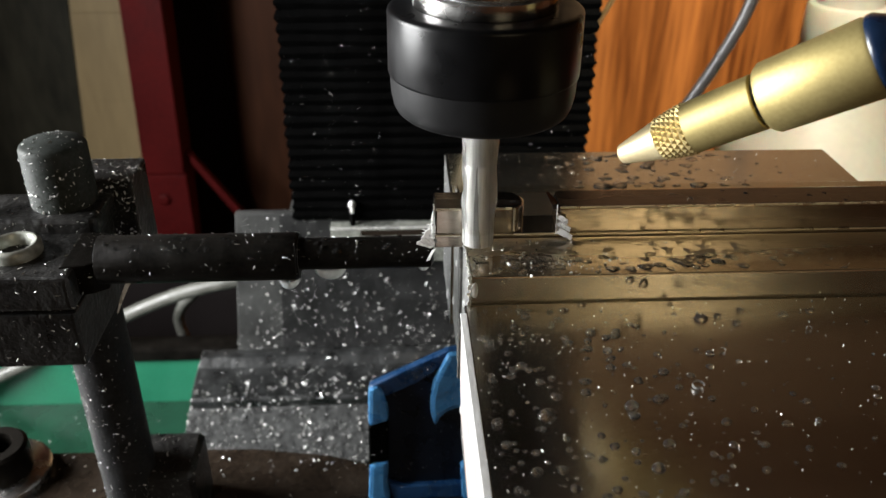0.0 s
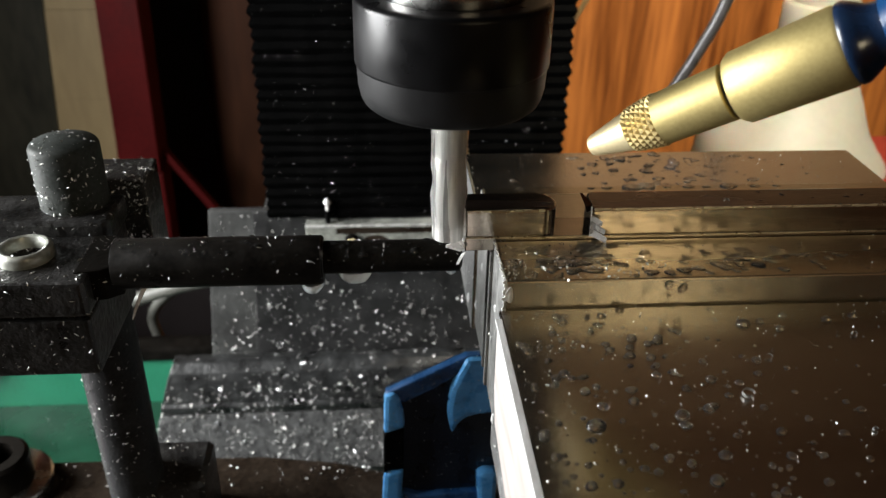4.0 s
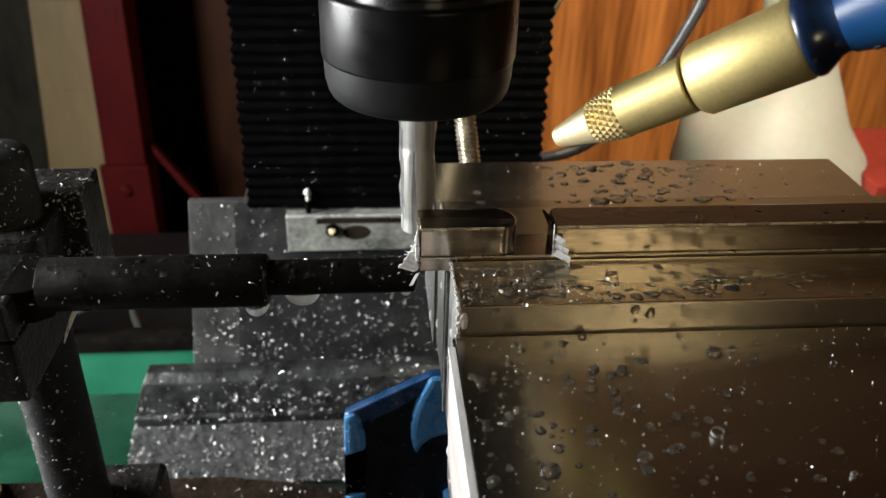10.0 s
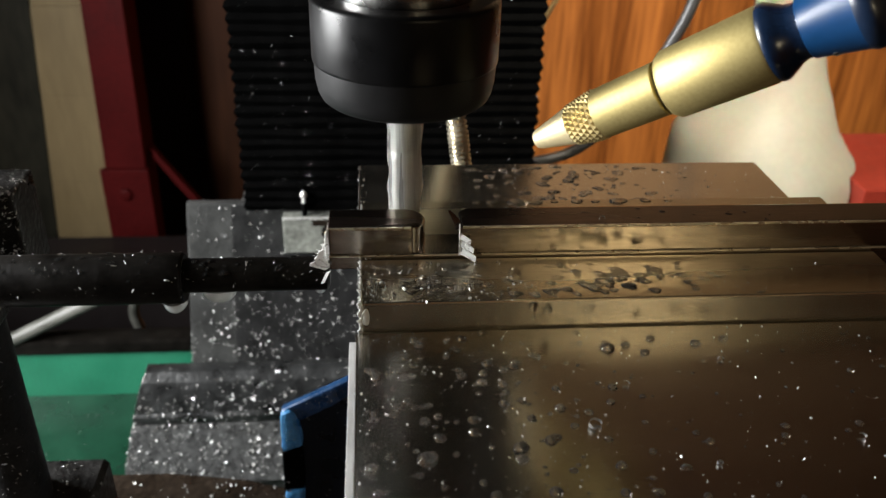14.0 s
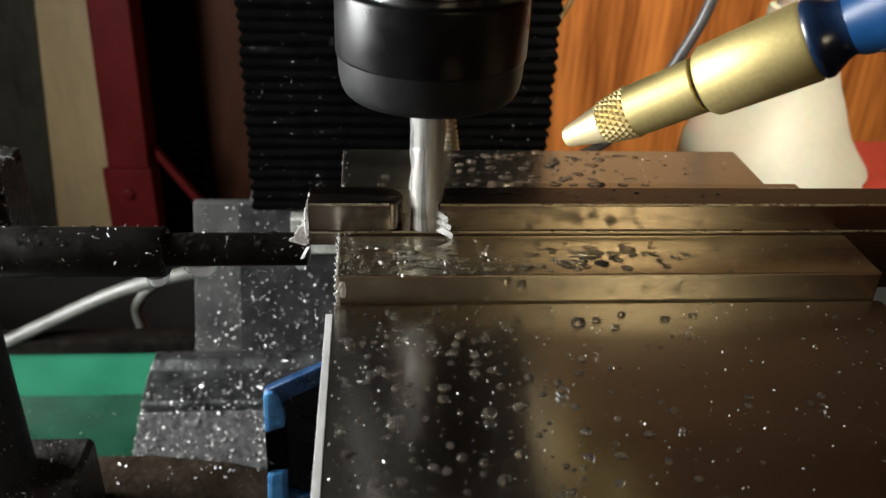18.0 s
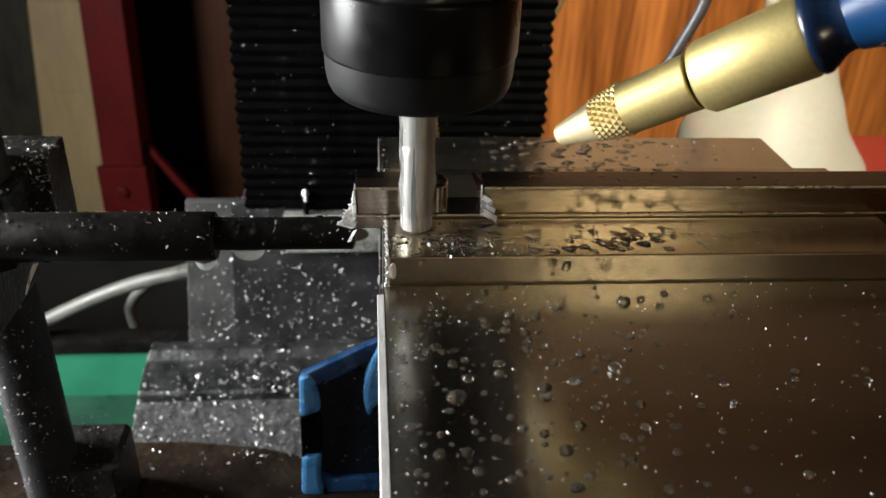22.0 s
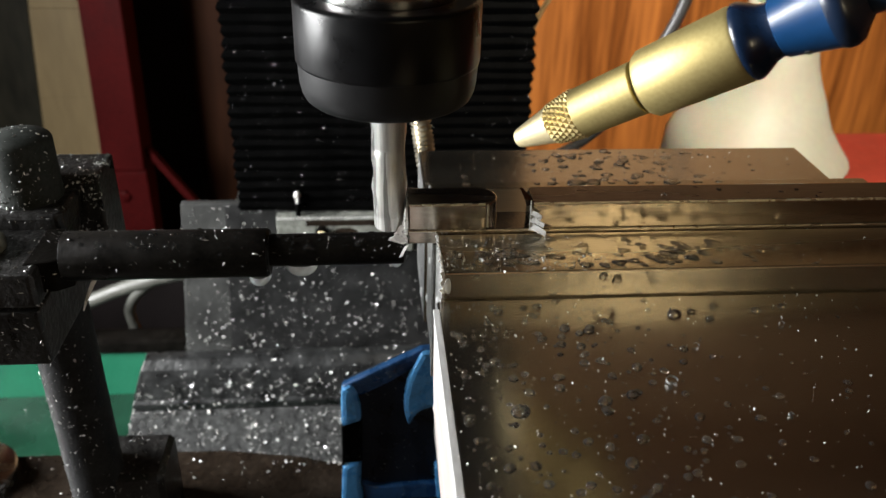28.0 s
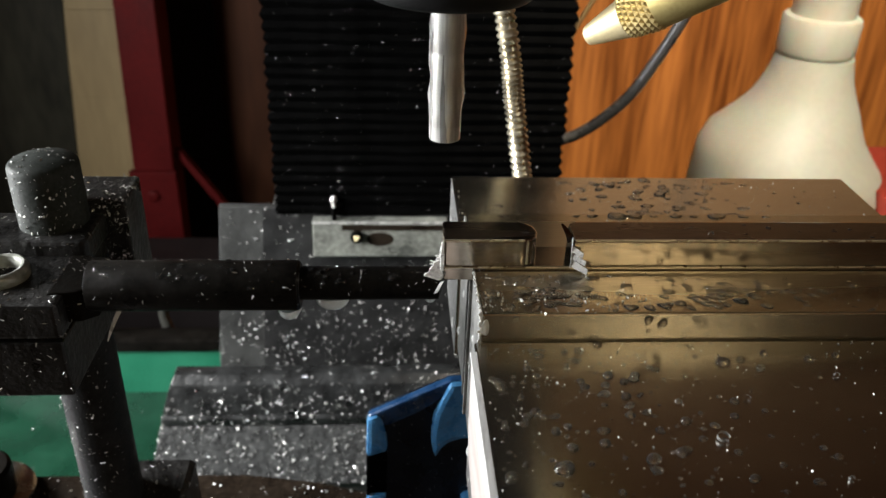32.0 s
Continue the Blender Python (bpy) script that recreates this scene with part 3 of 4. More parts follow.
tab_pts = [(-6, 15), (9.0, 15), (10.6, 15.5), (11.6, 16.6), (12, 18), (12, 19), (11.5, 20.9), (10.2, 22.3), (8.5, 23), (-6, 23)]
part("tab", prism(tab_pts, 6.65, 12.3, 0.38), BAR_STEEL, bar)
part("rail", prism([(18.4, 15), (135, 15), (135, 23), (20, 23), (18.9, 22.2), (18.4, 21)], 6.65, 12.3, 0.42), BAR_STEEL, bar)

# Thin darker steel skins over the tops of tab and rail
part("tab_skin", prism([(-5.8, 15.5), (9.0, 15.5), (10.4, 15.9), (11.2, 16.9), (11.5, 18), (11.5, 19), (11.1, 20.7), (9.9, 21.9), (8.4, 22.5), (-5.8, 22.5)], 12.25, 12.34, 0), DARK_STEEL, bar, "dark steel skin on top of the tab")
part("rail_skin", prism([(18.9, 15.6), (135, 15.6), (135, 22.5), (20.2, 22.5), (19.3, 21.9), (18.9, 20.9)], 12.25, 12.34, 0), DARK_STEEL, bar, "dark steel skin along the bar's top")

# Pale strips paint the highlights along the bar's edges and corner
part("rail_edge", box(18.8, 135, 14.9, 15.35, 12.05, 12.42, 0.1), EDGE_HIGHLIGHT, bar, "bright strip painting the edge's highlight")
part("tab_edge", box(-5.9, 9.2, 14.9, 15.35, 12.05, 12.42, 0.1), EDGE_HIGHLIGHT, bar, "bright strip painting the edge's highlight")
part("corner_edge", box(9.6, 10.0, 14.98, 15.3, 7.0, 12.2, 0.1), EDGE_HIGHLIGHT, bar, "bright strip painting the corner's highlight")
part("ledge_edge", box(-5.9, 135, 14.88, 15.2, 6.3, 6.64, 0.1), EDGE_HIGHLIGHT, bar, "bright strip painting the edge's highlight")

stop = thing("work_stop", "blackened steel work stop with a round post and rod", "work stop", at=(-88, 42, -100))
O = Matrix.Translation(Vector((88, -42, 100)))
def here(bm):
    bm.transform(O)
    return bm
part("post", here(lathe([(7.1, -21), (7.1, 15.4), (6.8, 16.1), (6.2, 16.6), (2.5, 17.3)], 40, Matrix.Translation((-88, 42, 0)))), POST_STEEL, stop, "grey steel post with a domed top", smooth=True)
# The post's lower length, in darker steel than its top
part("shaft", here(lathe([(7.1, -99), (7.1, -22)], 40, Matrix.Translation((-88, 42, 0)))), SHAFT_STEEL, stop, "dark lower shaft of the post", smooth=True)
part("clamp_top", here(prism([(-112, 13.4), (-79.5, 13.4), (-79, 13.9), (-79, 44), (-84, 50), (-112, 50)], -8.6, -0.9, 0.8)), STOP_BLACK, stop)
part("clamp_bottom", here(prism([(-112, 13.6), (-79.8, 13.6), (-79.3, 14.1), (-79.3, 43), (-84, 50), (-112, 50)], -22.5, -9.5, 0.5)), STOP_BLACK, stop)
part("clamp_core", here(box(-110, -80.4, 15, 49, -10, -8, 0.1)), RUBBER, stop, "dark gap of the clamp's slit")
part("clamp_step", here(prism([(-112, 33), (-80, 32), (-78.6, 33.5), (-78.6, 46), (-112, 46)], -3, 2.4, 0.9)), STOP_BLACK, stop)
part("back_block", here(box(-90, -74.2, 46, 59, -20, 5.2, 0.6)), STOP_BLACK, stop)
part("screw_ring", here(lathe([(5.2, -1.2), (5.5, 0), (5.5, 1.7), (5.2, 2.3), (4.6, 2.6), (4.1, 2.4), (3.7, 1.6), (3.4, -0.4), (0.4, -0.6)], 36, Matrix.Translation((-93, 24.2, -0.9)), cap=False)), STRIP_STEEL, stop, "pale steel screw ring", smooth=True)
part("foot", here(box(-90, -70, 38, 56, -100, -78.5, 1.4, seg=1)), STOP_BLACK, stop)
part("rod", here(lathe([(4.9, 0), (4.95, 0.1), (4.95, 39.8), (4.5, 40.3)], 36, along((-74, 19.5, -0.2), (-30, 19.5, -0.2)))), BLACK_OXIDE, stop, smooth=True)
part("rod_boss", here(prism([(-82, 17), (-76.5, 18), (-73.6, 20), (-73.6, 31), (-82, 33)], -7.6, -0.6, 0.5)), BLACK_OXIDE, stop)
part("rod_tip", here(lathe([(3.3, 0), (3.3, 28.5), (2.4, 29)], 30, along((-35.2, 19, 0.6), (-5, 19, 0.6)))), BLACK_OXIDE, stop, smooth=True)

clamp = thing("blue_clamp", "glossy blue plastic clamp block with black inner pads", "clamp", at=(-12, 40, -100))
C = Matrix.Translation(Vector((12, -40, 100)))
def clamp_piece(name, pts, y0, y1, mat, label=""):
    bm = prism(pts, y0, y1, 1.3 if mat is CLAMP_BLUE else 0.7, "y")
    bm.transform(C)
    part(name, bm, mat, clamp, label)
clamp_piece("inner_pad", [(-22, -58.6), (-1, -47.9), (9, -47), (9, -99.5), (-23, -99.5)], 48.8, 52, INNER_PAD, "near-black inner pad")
clamp_piece("top_bar", [(-22.2, -57.8), (-0.9, -46.4), (9, -45.5), (9, -50), (-3.6, -52.6), (-9, -56.6), (-17.4, -61.2), (-19.7, -59.5)], 47.3, 50, CLAMP_BLUE_SHADED, "blue top of the recess, its shade put in the colour")
clamp_piece("side_bar", [(-22.3, -58), (-19.7, -56.9), (-18.2, -58.8), (-17.4, -63.5), (-16.9, -68.8), (-22.7, -71)], 46, 50, CLAMP_BLUE)
clamp_piece("side_pad", [(-22.7, -71.2), (-17, -69), (-17.2, -84.2), (-21.6, -84.5), (-22.9, -86)], 46.6, 50, RUBBER, "black rubber insert")
clamp_piece("lower_bar", [(-22.9, -86.3), (-21.6, -84.7), (-17.4, -84.4), (-17.8, -93.2), (-17, -99.8), (-23.6, -99.8)], 46.2, 50, CLAMP_BLUE)
clamp_piece("bottom_bar", [(-17.5, -93), (-14, -94.6), (9, -94), (9, -99.8), (-16.6, -99.8)], 47, 50, CLAMP_BLUE_SHADED, "blue lower edge of the recess, its shade put in the colour")
clamp_piece("lobe", [(-0.9, -46.6), (-3.0, -51.5), (-4.6, -56), (-5.4, -61), (-5.5, -65.6), (-4.9, -69), (-4.1, -71.7), (-3.4, -69.3), (-2.3, -67.3), (-0.5, -65.6), (2.2, -64.6), (9, -64), (9, -46)], 45.6, 50, CLAMP_BLUE)
clamp_piece("foot_lobe", [(3.1, -87), (5.3, -85.8), (9, -86), (9, -99.7), (4, -99.7)], 45.6, 50, CLAMP_BLUE)
bolt = thing("clamp_bolt", "black socket bolt with a bright washer on the table", "bolt", at=(-134, 62, -100))
part("washer", lathe([(14, 0), (14, 2.4), (13, 3)], 40), BRIGHT_STEEL, bolt, smooth=True)
part("socket_head", lathe([(9, 3), (9, 11.5), (8, 12.5), (5, 12.5), (5, 6)], 36, cap=False), BLACK_OXIDE, bolt, smooth=True)

# ---- the head: spindle, cutter, nozzle ----
spindle = thing("milling_spindle", "milling spindle with a black collet nut", "spindle", at=(-6.6, 28.4, 0))
part("collet_nut", lathe([(9, 33.3), (13.4, 33.4), (14.5, 33.7), (15.2, 34.3), (15.7, 35.3), (16.1, 37.2), (16.3, 40.6)], 72), NUT_MATT, spindle, smooth=True)
part("nut_collar", lathe([(16.3, 40.6), (16.5, 40.8), (16.6, 41.2), (16.6, 46), (16.6, 51.0), (16.5, 51.5), (16.2, 51.8), (15.6, 52)], 72), NUT_GLOSS, spindle, "glossy black nut collar", smooth=True)
part("nose", lathe([(12.2, 52), (12.35, 52.3), (12.35, 54.6), (12.0, 55), (11.5, 55.2), (11.5, 70), (13, 71), (13, 96)], 64), BRIGHT_STEEL, spindle, "bright steel spindle nose", smooth=True)
cutter = thing("end_mill", "spinning bright steel end mill", "end mill", at=(-6.6, 28.4, 6.4))
part("cutting_end", lathe([(2.5, 0), (2.95, 0.15), (3.0, 0.6), (3.0, 16), (2.9, 17)], 40), CUTTER_STEEL, cutter, smooth=True)
part("shank", lathe([(2.9, 17), (3.0, 17.3), (3.0, 29)], 40), CUTTER_STEEL, cutter, smooth=True)
def coolant_film():
    """A wavy film of coolant that clings round the cutter."""
    bm = bmesh.new()
    seg, rings = 32, 26
    loops = []
    for i in range(rings):
        h = 3.0 + 22.0 * i / (rings - 1)
        end = min(1.0, 6.0 * min(i, rings - 1 - i) / rings)
        loops.append([bm.verts.new((r * math.cos(a), r * math.sin(a), h)) for a in [2 * math.pi * k / seg for k in range(seg)]
                      for r in [3.03 + end * max(0.02, 0.22 + 0.55 * noise.noise(Vector((2.2 * math.cos(a), 2.2 * math.sin(a), h * 0.28))))]])
    for a, b in zip(loops, loops[1:]):
        for k in range(seg):
            bm.faces.new((a[k], a[(k + 1) % seg], b[(k + 1) % seg], b[k]))
    bmesh.ops.recalc_face_normals(bm, faces=bm.faces[:])
    return bm
part("coolant_film", coolant_film(), CLOUDY, cutter, "thin wavy film of coolant", smooth=True)
part("head_casting", box(-44, 44, -40, 130, 97, 250, 4), CAST_GREY, spindle, "grey cast mill head")

tip, tail = Vector((15.9, 15.8, 29.9)), Vector((44.8, -3, 52.4))
nozzle = thing("coolant_nozzle", "brass coolant nozzle with a knurled tip on a blue plastic body", "nozzle", at=tuple(tip))
N = Matrix.Translation(-tip) @ along(tip, tail)
length = (tail - tip).length
# Tip in paler brass than the barrel: its lit look is painted
part("tip", lathe([(0.55, 0.9), (0.6, 0.1), (1.15, -0.1), (1.5, 0.1), (1.75, 0.6), (3.35, 7.5)], 40, N), PALE_BRASS, nozzle, smooth=True)
def knurl():
    bm = bmesh.new()
    rows, seg = 6, 24
    rings = []
    for i in range(rows + 1):
        u = i / rows
        r = 3.15 + 0.85 * min(1, u * 1.15) ** 0.9
        rings.append([bm.verts.new(N @ Vector((r * math.cos(a), r * math.sin(a), 7.4 + 5.6 * u))) for a in [2 * math.pi * (k + 0.5 * i) / seg for k in range(seg)]])
    fs = []
    for a, b in zip(rings, rings[1:]):
        for k in range(seg):
            fs.append(bm.faces.new((a[k], a[(k + 1) % seg], b[(k + 1) % seg], b[k])))
    bmesh.ops.recalc_face_normals(bm, faces=fs)
    bmesh.ops.poke(bm, faces=fs, offset=0.5)
    return bm
# Knurl also in a paler brass, for the light on its facets
part("knurl", knurl(), KNURL_BRASS, nozzle, "diamond-knurled grip")
part("barrel", lathe([(4.1, 12.9), (4.15, 13.1), (4.4, 24.0), (4.2, 24.2), (2.8, 24.25), (2.8, 24.9), (4.9, 25.0), (5.5, 25.9), (5.9, length - 0.6), (5.6, length)], 48, N), BRASS, nozzle, smooth=True)
# Near-black ring paints the dark of the open groove
part("groove_seal", lathe([(2.8, 24.3), (3.7, 24.32), (3.7, 24.85), (2.8, 24.87)], 40, N), NAVY_PLASTIC, nozzle, "near-black ring painting the groove's dark gap")
part("ring", lathe([(5.75, length), (5.95, length + 0.3), (5.9, length + 1.0), (5.2, length + 2.2), (4.4, length + 3.4), (4.15, length + 4.4), (4.2, length + 5)], 48, N), NAVY_PLASTIC, nozzle, smooth=True)
blue = part("blue_body", lathe([(4.2, length + 5), (4.5, length + 5.2), (5.0, length + 7.5), (5.7, length + 10.5), (6.1, length + 12.2)], 48, N), BLUE_PLASTIC, nozzle, smooth=True)
part("end_cap", lathe([(6.1, length + 12.2), (6.45, length + 12.8), (6.5, length + 14), (6.0, length + 15), (4.4, length + 16.2), (3.6, length + 17)], 48, N), NAVY_PLASTIC, nozzle, smooth=True)
for k, (w, a) in enumerate(((0.9, 0.0), (0.7, 0.32), (0.9, 0.62))):
    bm = box(-w / 2, w / 2, -0.06, 0.06, -1.0, 1.0, 0)
    ang = radians(-120) + a
    bm.transform(N @ Matrix.Rotation(ang, 4, "Z") @ Matrix.Translation((5.15, 0, length + 8.6)) @ Matrix.Rotation(radians(90), 4, "Z"))
    part("print_bar", bm, HOSE_GREY, blue, "faded pale printed mark")

away = (tail - tip).normalized()
part("supply_hose", hose([away * (length + 16.5), away * (length + 23), away * (length + 28) + Vector((3, 3, 6)), away * (length + 30) + Vector((10, 16, 26)), away * (length + 30) + Vector((14, 40, 52))], 3.4), NAVY_PLASTIC, nozzle, "dark supply hose", smooth=True)
mist = thing("mist_hose", "ribbed metal gooseneck hose behind the vise and cutter", "hose", at=(9, 96, 0))
part("coil", hose(smooth_line([(-8.5, 0, 62), (-6.5, 0, 44), (-3.5, 0, 24), (0.6, 0, 3.5), (2.9, 0, -11.5), (6.5, 0, -32), (9, 0, -46)], 42), lambda i: 2.55 + 0.42 * math.sin(i * math.pi / 2), 18, 0), HOSE_METAL, mist, smooth=True)


# ---- chips and coolant ----
rnd = random.Random(7)


def scatter(name, label, parts, count, size, minimum=-0.2, keep=None, category="metal chips", slim=(0.35, 0.95), cluster=1.0, mat=None):
    """Loose bright flakes lying on the faces of parts that look up or towards the front."""
    tris = []
    for ob in parts:
        off = ob.location + (ob.parent.location if ob.parent else Vector())
        me = ob.data
        for p in me.polygons:
            n = p.normal
            if max(n.z, -n.y, -n.x) < 0.25 or n.z < minimum:
                continue
            vs = [me.vertices[i].co + off for i in p.vertices]
            for k in range(1, len(vs) - 1):
                area = (vs[k] - vs[0]).cross(vs[k + 1] - vs[0]).length / 2
                tris.append((area, vs[0], vs[k], vs[k + 1], n.copy()))
    pick = rnd.choices(tris, weights=[t[0] for t in tris], k=count * 6)
    verts, faces, done = [], [], 0
    for area, a, b, c, n in pick:
        u, v = rnd.random(), rnd.random()
        if u + v > 1:
            u, v = 1 - u, 1 - v
        p = a + (b - a) * u + (c - a) * v
        if keep and not keep(p / MM):
            continue
        if cluster and noise.noise(p / MM * 0.13) + 0.6 * noise.noise(p / MM * 0.5) < rnd.uniform(-0.7, 0.45) * cluster:
            continue
        l = size[0] + (size[1] - size[0]) * rnd.random() ** 2.8
        w = l * rnd.uniform(*slim)
        turn = n.to_track_quat("Z", "Y").to_matrix() @ Euler((rnd.gauss(0, 0.45), rnd.gauss(0, 0.45), rnd.uniform(0, 6.28))).to_matrix()
        bend = rnd.uniform(0.05, 0.35) * l
        i = len(verts)
        sides = rnd.choice((5, 6, 7))
        for k in range(sides):
            a = 6.283 * (k + rnd.uniform(-0.3, 0.3)) / sides
            r = rnd.uniform(0.32, 0.58)
            verts.append(p + (turn @ Vector((l * r * math.cos(a), w * r * math.sin(a), rnd.uniform(0, 0.12) * l)) + n * 0.08) * MM)
        verts.append(p + (turn @ Vector((0, 0, bend)) + n * 0.08) * MM)
        faces += [(i + k, i + (k + 1) % sides, i + sides) for k in range(sides)]
        done += 1
        if done >= count:
            break
    me = bpy.data.meshes.new(name)
    me.from_pydata([tuple(v) for v in verts], [], faces)
    me.materials.append(mat or CHIP)
    return tagged(new(name, me), label, category, kind="stuff")


def blob(verts, faces, at, size, tall, long, turn, wobble, normal=(0, 0, 1)):
    """A low dome of water with an uneven outline."""
    seg, rings = 16, 6
    q = Vector(normal).to_track_quat("Z", "Y").to_matrix()
    i = len(verts)
    ph = [rnd.uniform(0, 6.28) for _ in range(3)]
    for r in range(rings):
        el = math.pi / 2 * r / rings
        for k in range(seg):
            a = 2 * math.pi * k / seg
            f = 1 + wobble * (math.sin(2 * a + ph[0]) * 0.5 + math.sin(3 * a + ph[1]) * 0.4 + math.sin(5 * a + ph[2]) * 0.2)
            x, y = size * long * f * math.cos(el) * math.cos(a), size * f * math.cos(el) * math.sin(a)
            c, s_ = math.cos(turn), math.sin(turn)
            verts.append((Vector(at) + q @ Vector((c * x - s_ * y, s_ * x + c * y, tall * math.sin(el) - 0.02))) * MM)
    verts.append((Vector(at) + q @ Vector((0, 0, tall))) * MM)
    for r in range(rings - 1):
        for k in range(seg):
            faces.append((i + r * seg + k, i + r * seg + (k + 1) % seg, i + (r + 1) * seg + (k + 1) % seg, i + (r + 1) * seg + k))
    for k in range(seg):
        faces.append((i + (rings - 1) * seg + k, i + (rings - 1) * seg + (k + 1) % seg, i + rings * seg))


def water(name, label, build, mat=None):
    verts, faces = [], []
    build(verts, faces)
    me = bpy.data.meshes.new(name)
    me.from_pydata([tuple(v) for v in verts], [], faces)
    me.materials.append(mat or WATER)
    for p in me.polygons:
        p.use_smooth = True
    return tagged(new(name, me), label, "water drops", kind="stuff")


def front_drops(v, f):
    for k in range(620):
        x, y = (rnd.uniform(0.5, 99) if k % 3 else abs(rnd.gauss(0, 26)) + 0.5), -58 * rnd.random() ** 1.25 - 0.8
        if rnd.random() < 0.5 * x / 100 or (x > 60 and rnd.random() < 0.4):
            continue
        s = 0.15 + 0.62 * rnd.random() ** 2.6 * (1.15 - 0.6 * x / 100)
        blob(v, f, (x, y, 0), s, s * rnd.uniform(0.65, 0.9), rnd.uniform(1, 1.4), rnd.uniform(-0.5, 0.5), 0.12)


def jaw_drops(v, f):
    for _ in range(90):
        x, y = rnd.uniform(1, 72), rnd.uniform(0.8, 13.6)
        s = 0.18 + 0.5 * rnd.random() ** 2
        blob(v, f, (x, y, 5.8), s, s * rnd.uniform(0.45, 0.7), rnd.uniform(1, 2.2), rnd.uniform(-0.4, 0.4), 0.3)
    for _ in range(24):
        x, y = rnd.gauss(47, 8), rnd.uniform(3, 10)
        s = rnd.uniform(0.4, 0.9)
        blob(v, f, (x, y, 5.8), s, 0.42 * s + 0.1, rnd.uniform(1.2, 2.3), rnd.uniform(-0.75, -0.1), 0.4)
    for x, y, s in ((33.5, 2.4, 0.8), (36.5, 3.2, 0.7), (40.5, 4.4, 0.9), (44.0, 5.6, 0.9), (38, 1.6, 0.5), (30.5, 1.8, 0.7), (27, 2.0, 0.8), (43, 2.2, 0.6)):
        blob(v, f, (x, y, 5.8), s, s * 0.6, 1.8, -0.4, 0.4)
    for _ in range(26):
        x, y = rnd.uniform(2, 28), rnd.uniform(1.5, 13)
        s = rnd.uniform(0.5, 1.3)
        blob(v, f, (x, y, 5.8), s, 0.35, rnd.uniform(1.2, 2.4), rnd.uniform(-0.5, 0.5), 0.6)


def rear_drops(v, f):
    for _ in range(120):
        x, y = abs(rnd.gauss(49, 15)), rnd.uniform(47, 67.5)
        if x > 97:
            continue
        s = 0.22 + 0.7 * rnd.random() ** 1.8 * (1.2 if 30 < x < 68 else 0.7)
        blob(v, f, (x, y, 1.0), s, s * rnd.uniform(0.45, 0.7), rnd.uniform(1.0, 2.1), rnd.uniform(-0.7, 0.3), 0.35)
    # beads along the back edge of the rear jaw plate
    for x, s in ((24, 0.5), (27.5, 0.7), (33, 1.5), (37, 1.1), (41, 0.5), (46, 0.8), (50, 0.6), (8, 0.6), (55, 1.3), (61, 0.7), (66, 0.5)):
        blob(v, f, (x, 37.9, 5.8), s, s * 0.5, 1.7, 0, 0.2)
    for _ in range(40):
        x, y = rnd.uniform(-4, 80), rnd.uniform(16, 22)
        if 11 < x < 19:
            continue
        s = 0.15 + 0.5 * rnd.random() ** 3
        blob(v, f, (x, y, 12.3), s, s * 0.35, rnd.uniform(1, 1.6), rnd.uniform(-0.4, 0.4), 0.2)


def single_drop(label, at, size, tall, long, turn, wobble, normal, mat, group):
    """One drop that can be picked out by eye, drawn round its own place."""
    verts, faces = [], []
    blob(verts, faces, (0, 0, 0), size, tall, long, turn, wobble, normal)
    me = bpy.data.meshes.new("coolant_drop")
    me.from_pydata([tuple(v) for v in verts], [], faces)
    me.materials.append(mat)
    for p in me.polygons:
        p.use_smooth = True
    ob = new("coolant_drop", me)
    ob.location = Vector(at) * MM
    return tagged(ob, label, "drop", group)


face_drops = [single_drop("round clear coolant drop hanging on the jaw plate's face" if r > 0.6 else "tiny clear coolant drop on the jaw plate's face", (x, 0, z), r, r * 0.45, 1.2, 1.4, 0.1, (0, -1, 0), WATER, "drops on the jaw's face")
              for x, z, r in ((32.6, 3.6, 0.95), (29.9, 4.4, 0.85), (30.2, 2.0, 0.4), (6.0, 4.6, 0.7), (47, 3.2, 0.3), (62, 3.9, 0.35), (38, 4.9, 0.3))]
top_drops = [single_drop("round clear coolant drop standing on the ground steel", (x, y, 0), r, 0.8 * r, 1.12, 0.3, 0.1, (0, 0, 1), WATER, "drops on the movable jaw")
             for x, y, r in (
    (7.3, -8.0, 0.71), (4.3, -11.9, 0.52), (20.8, -10.2, 0.89), (19.8, -12.7, 0.70), (22.6, -15.7, 0.78), (7.1, -19.3, 0.83), (25.1, -19.8, 0.68), (11.6, -22.9, 0.65),
    (16.7, -26.7, 0.80), (30.7, -21.9, 0.84), (25.9, -23.9, 0.66), (28.0, -28.9, 0.96), (42.0, -6.7, 1.21), (45.4, -6.0, 0.75), (48.2, -8.3, 0.74), (50.3, -4.3, 0.76),
    (57.8, -6.0, 0.86), (63.2, -5.0, 0.77), (9.5, -32.0, 1.38), (1.4, -33.4, 0.90), (23.2, -30.3, 1.10), (6.0, -44.0, 0.84), (9.8, -43.8, 0.77), (11.0, -47.4, 0.75),
    (23.7, -44.0, 1.00), (26.7, -39.1, 0.89), (37.0, -34.6, 0.78), (32.5, -46.3, 0.64), (39.3, -45.0, 0.65), (16.8, -47.9, 0.69), (26.0, -48.8, 0.69), (56.1, -50.1, 0.71),
)]
rod_drips = [single_drop("milky coolant drip hanging under the stop's rod", (x, 19, z), r, r * (1.5 if r < 2.4 else 1.15), l, 0, 0.08, (0, 0, -1), MILKY, "drips under the rod")
             for x, z, r, l in ((-36.2, -4.7, 2.5, 1.0), (-27.5, -2.4, 2.1, 1.6), (-8.2, -1.8, 1.4, 1.1))]
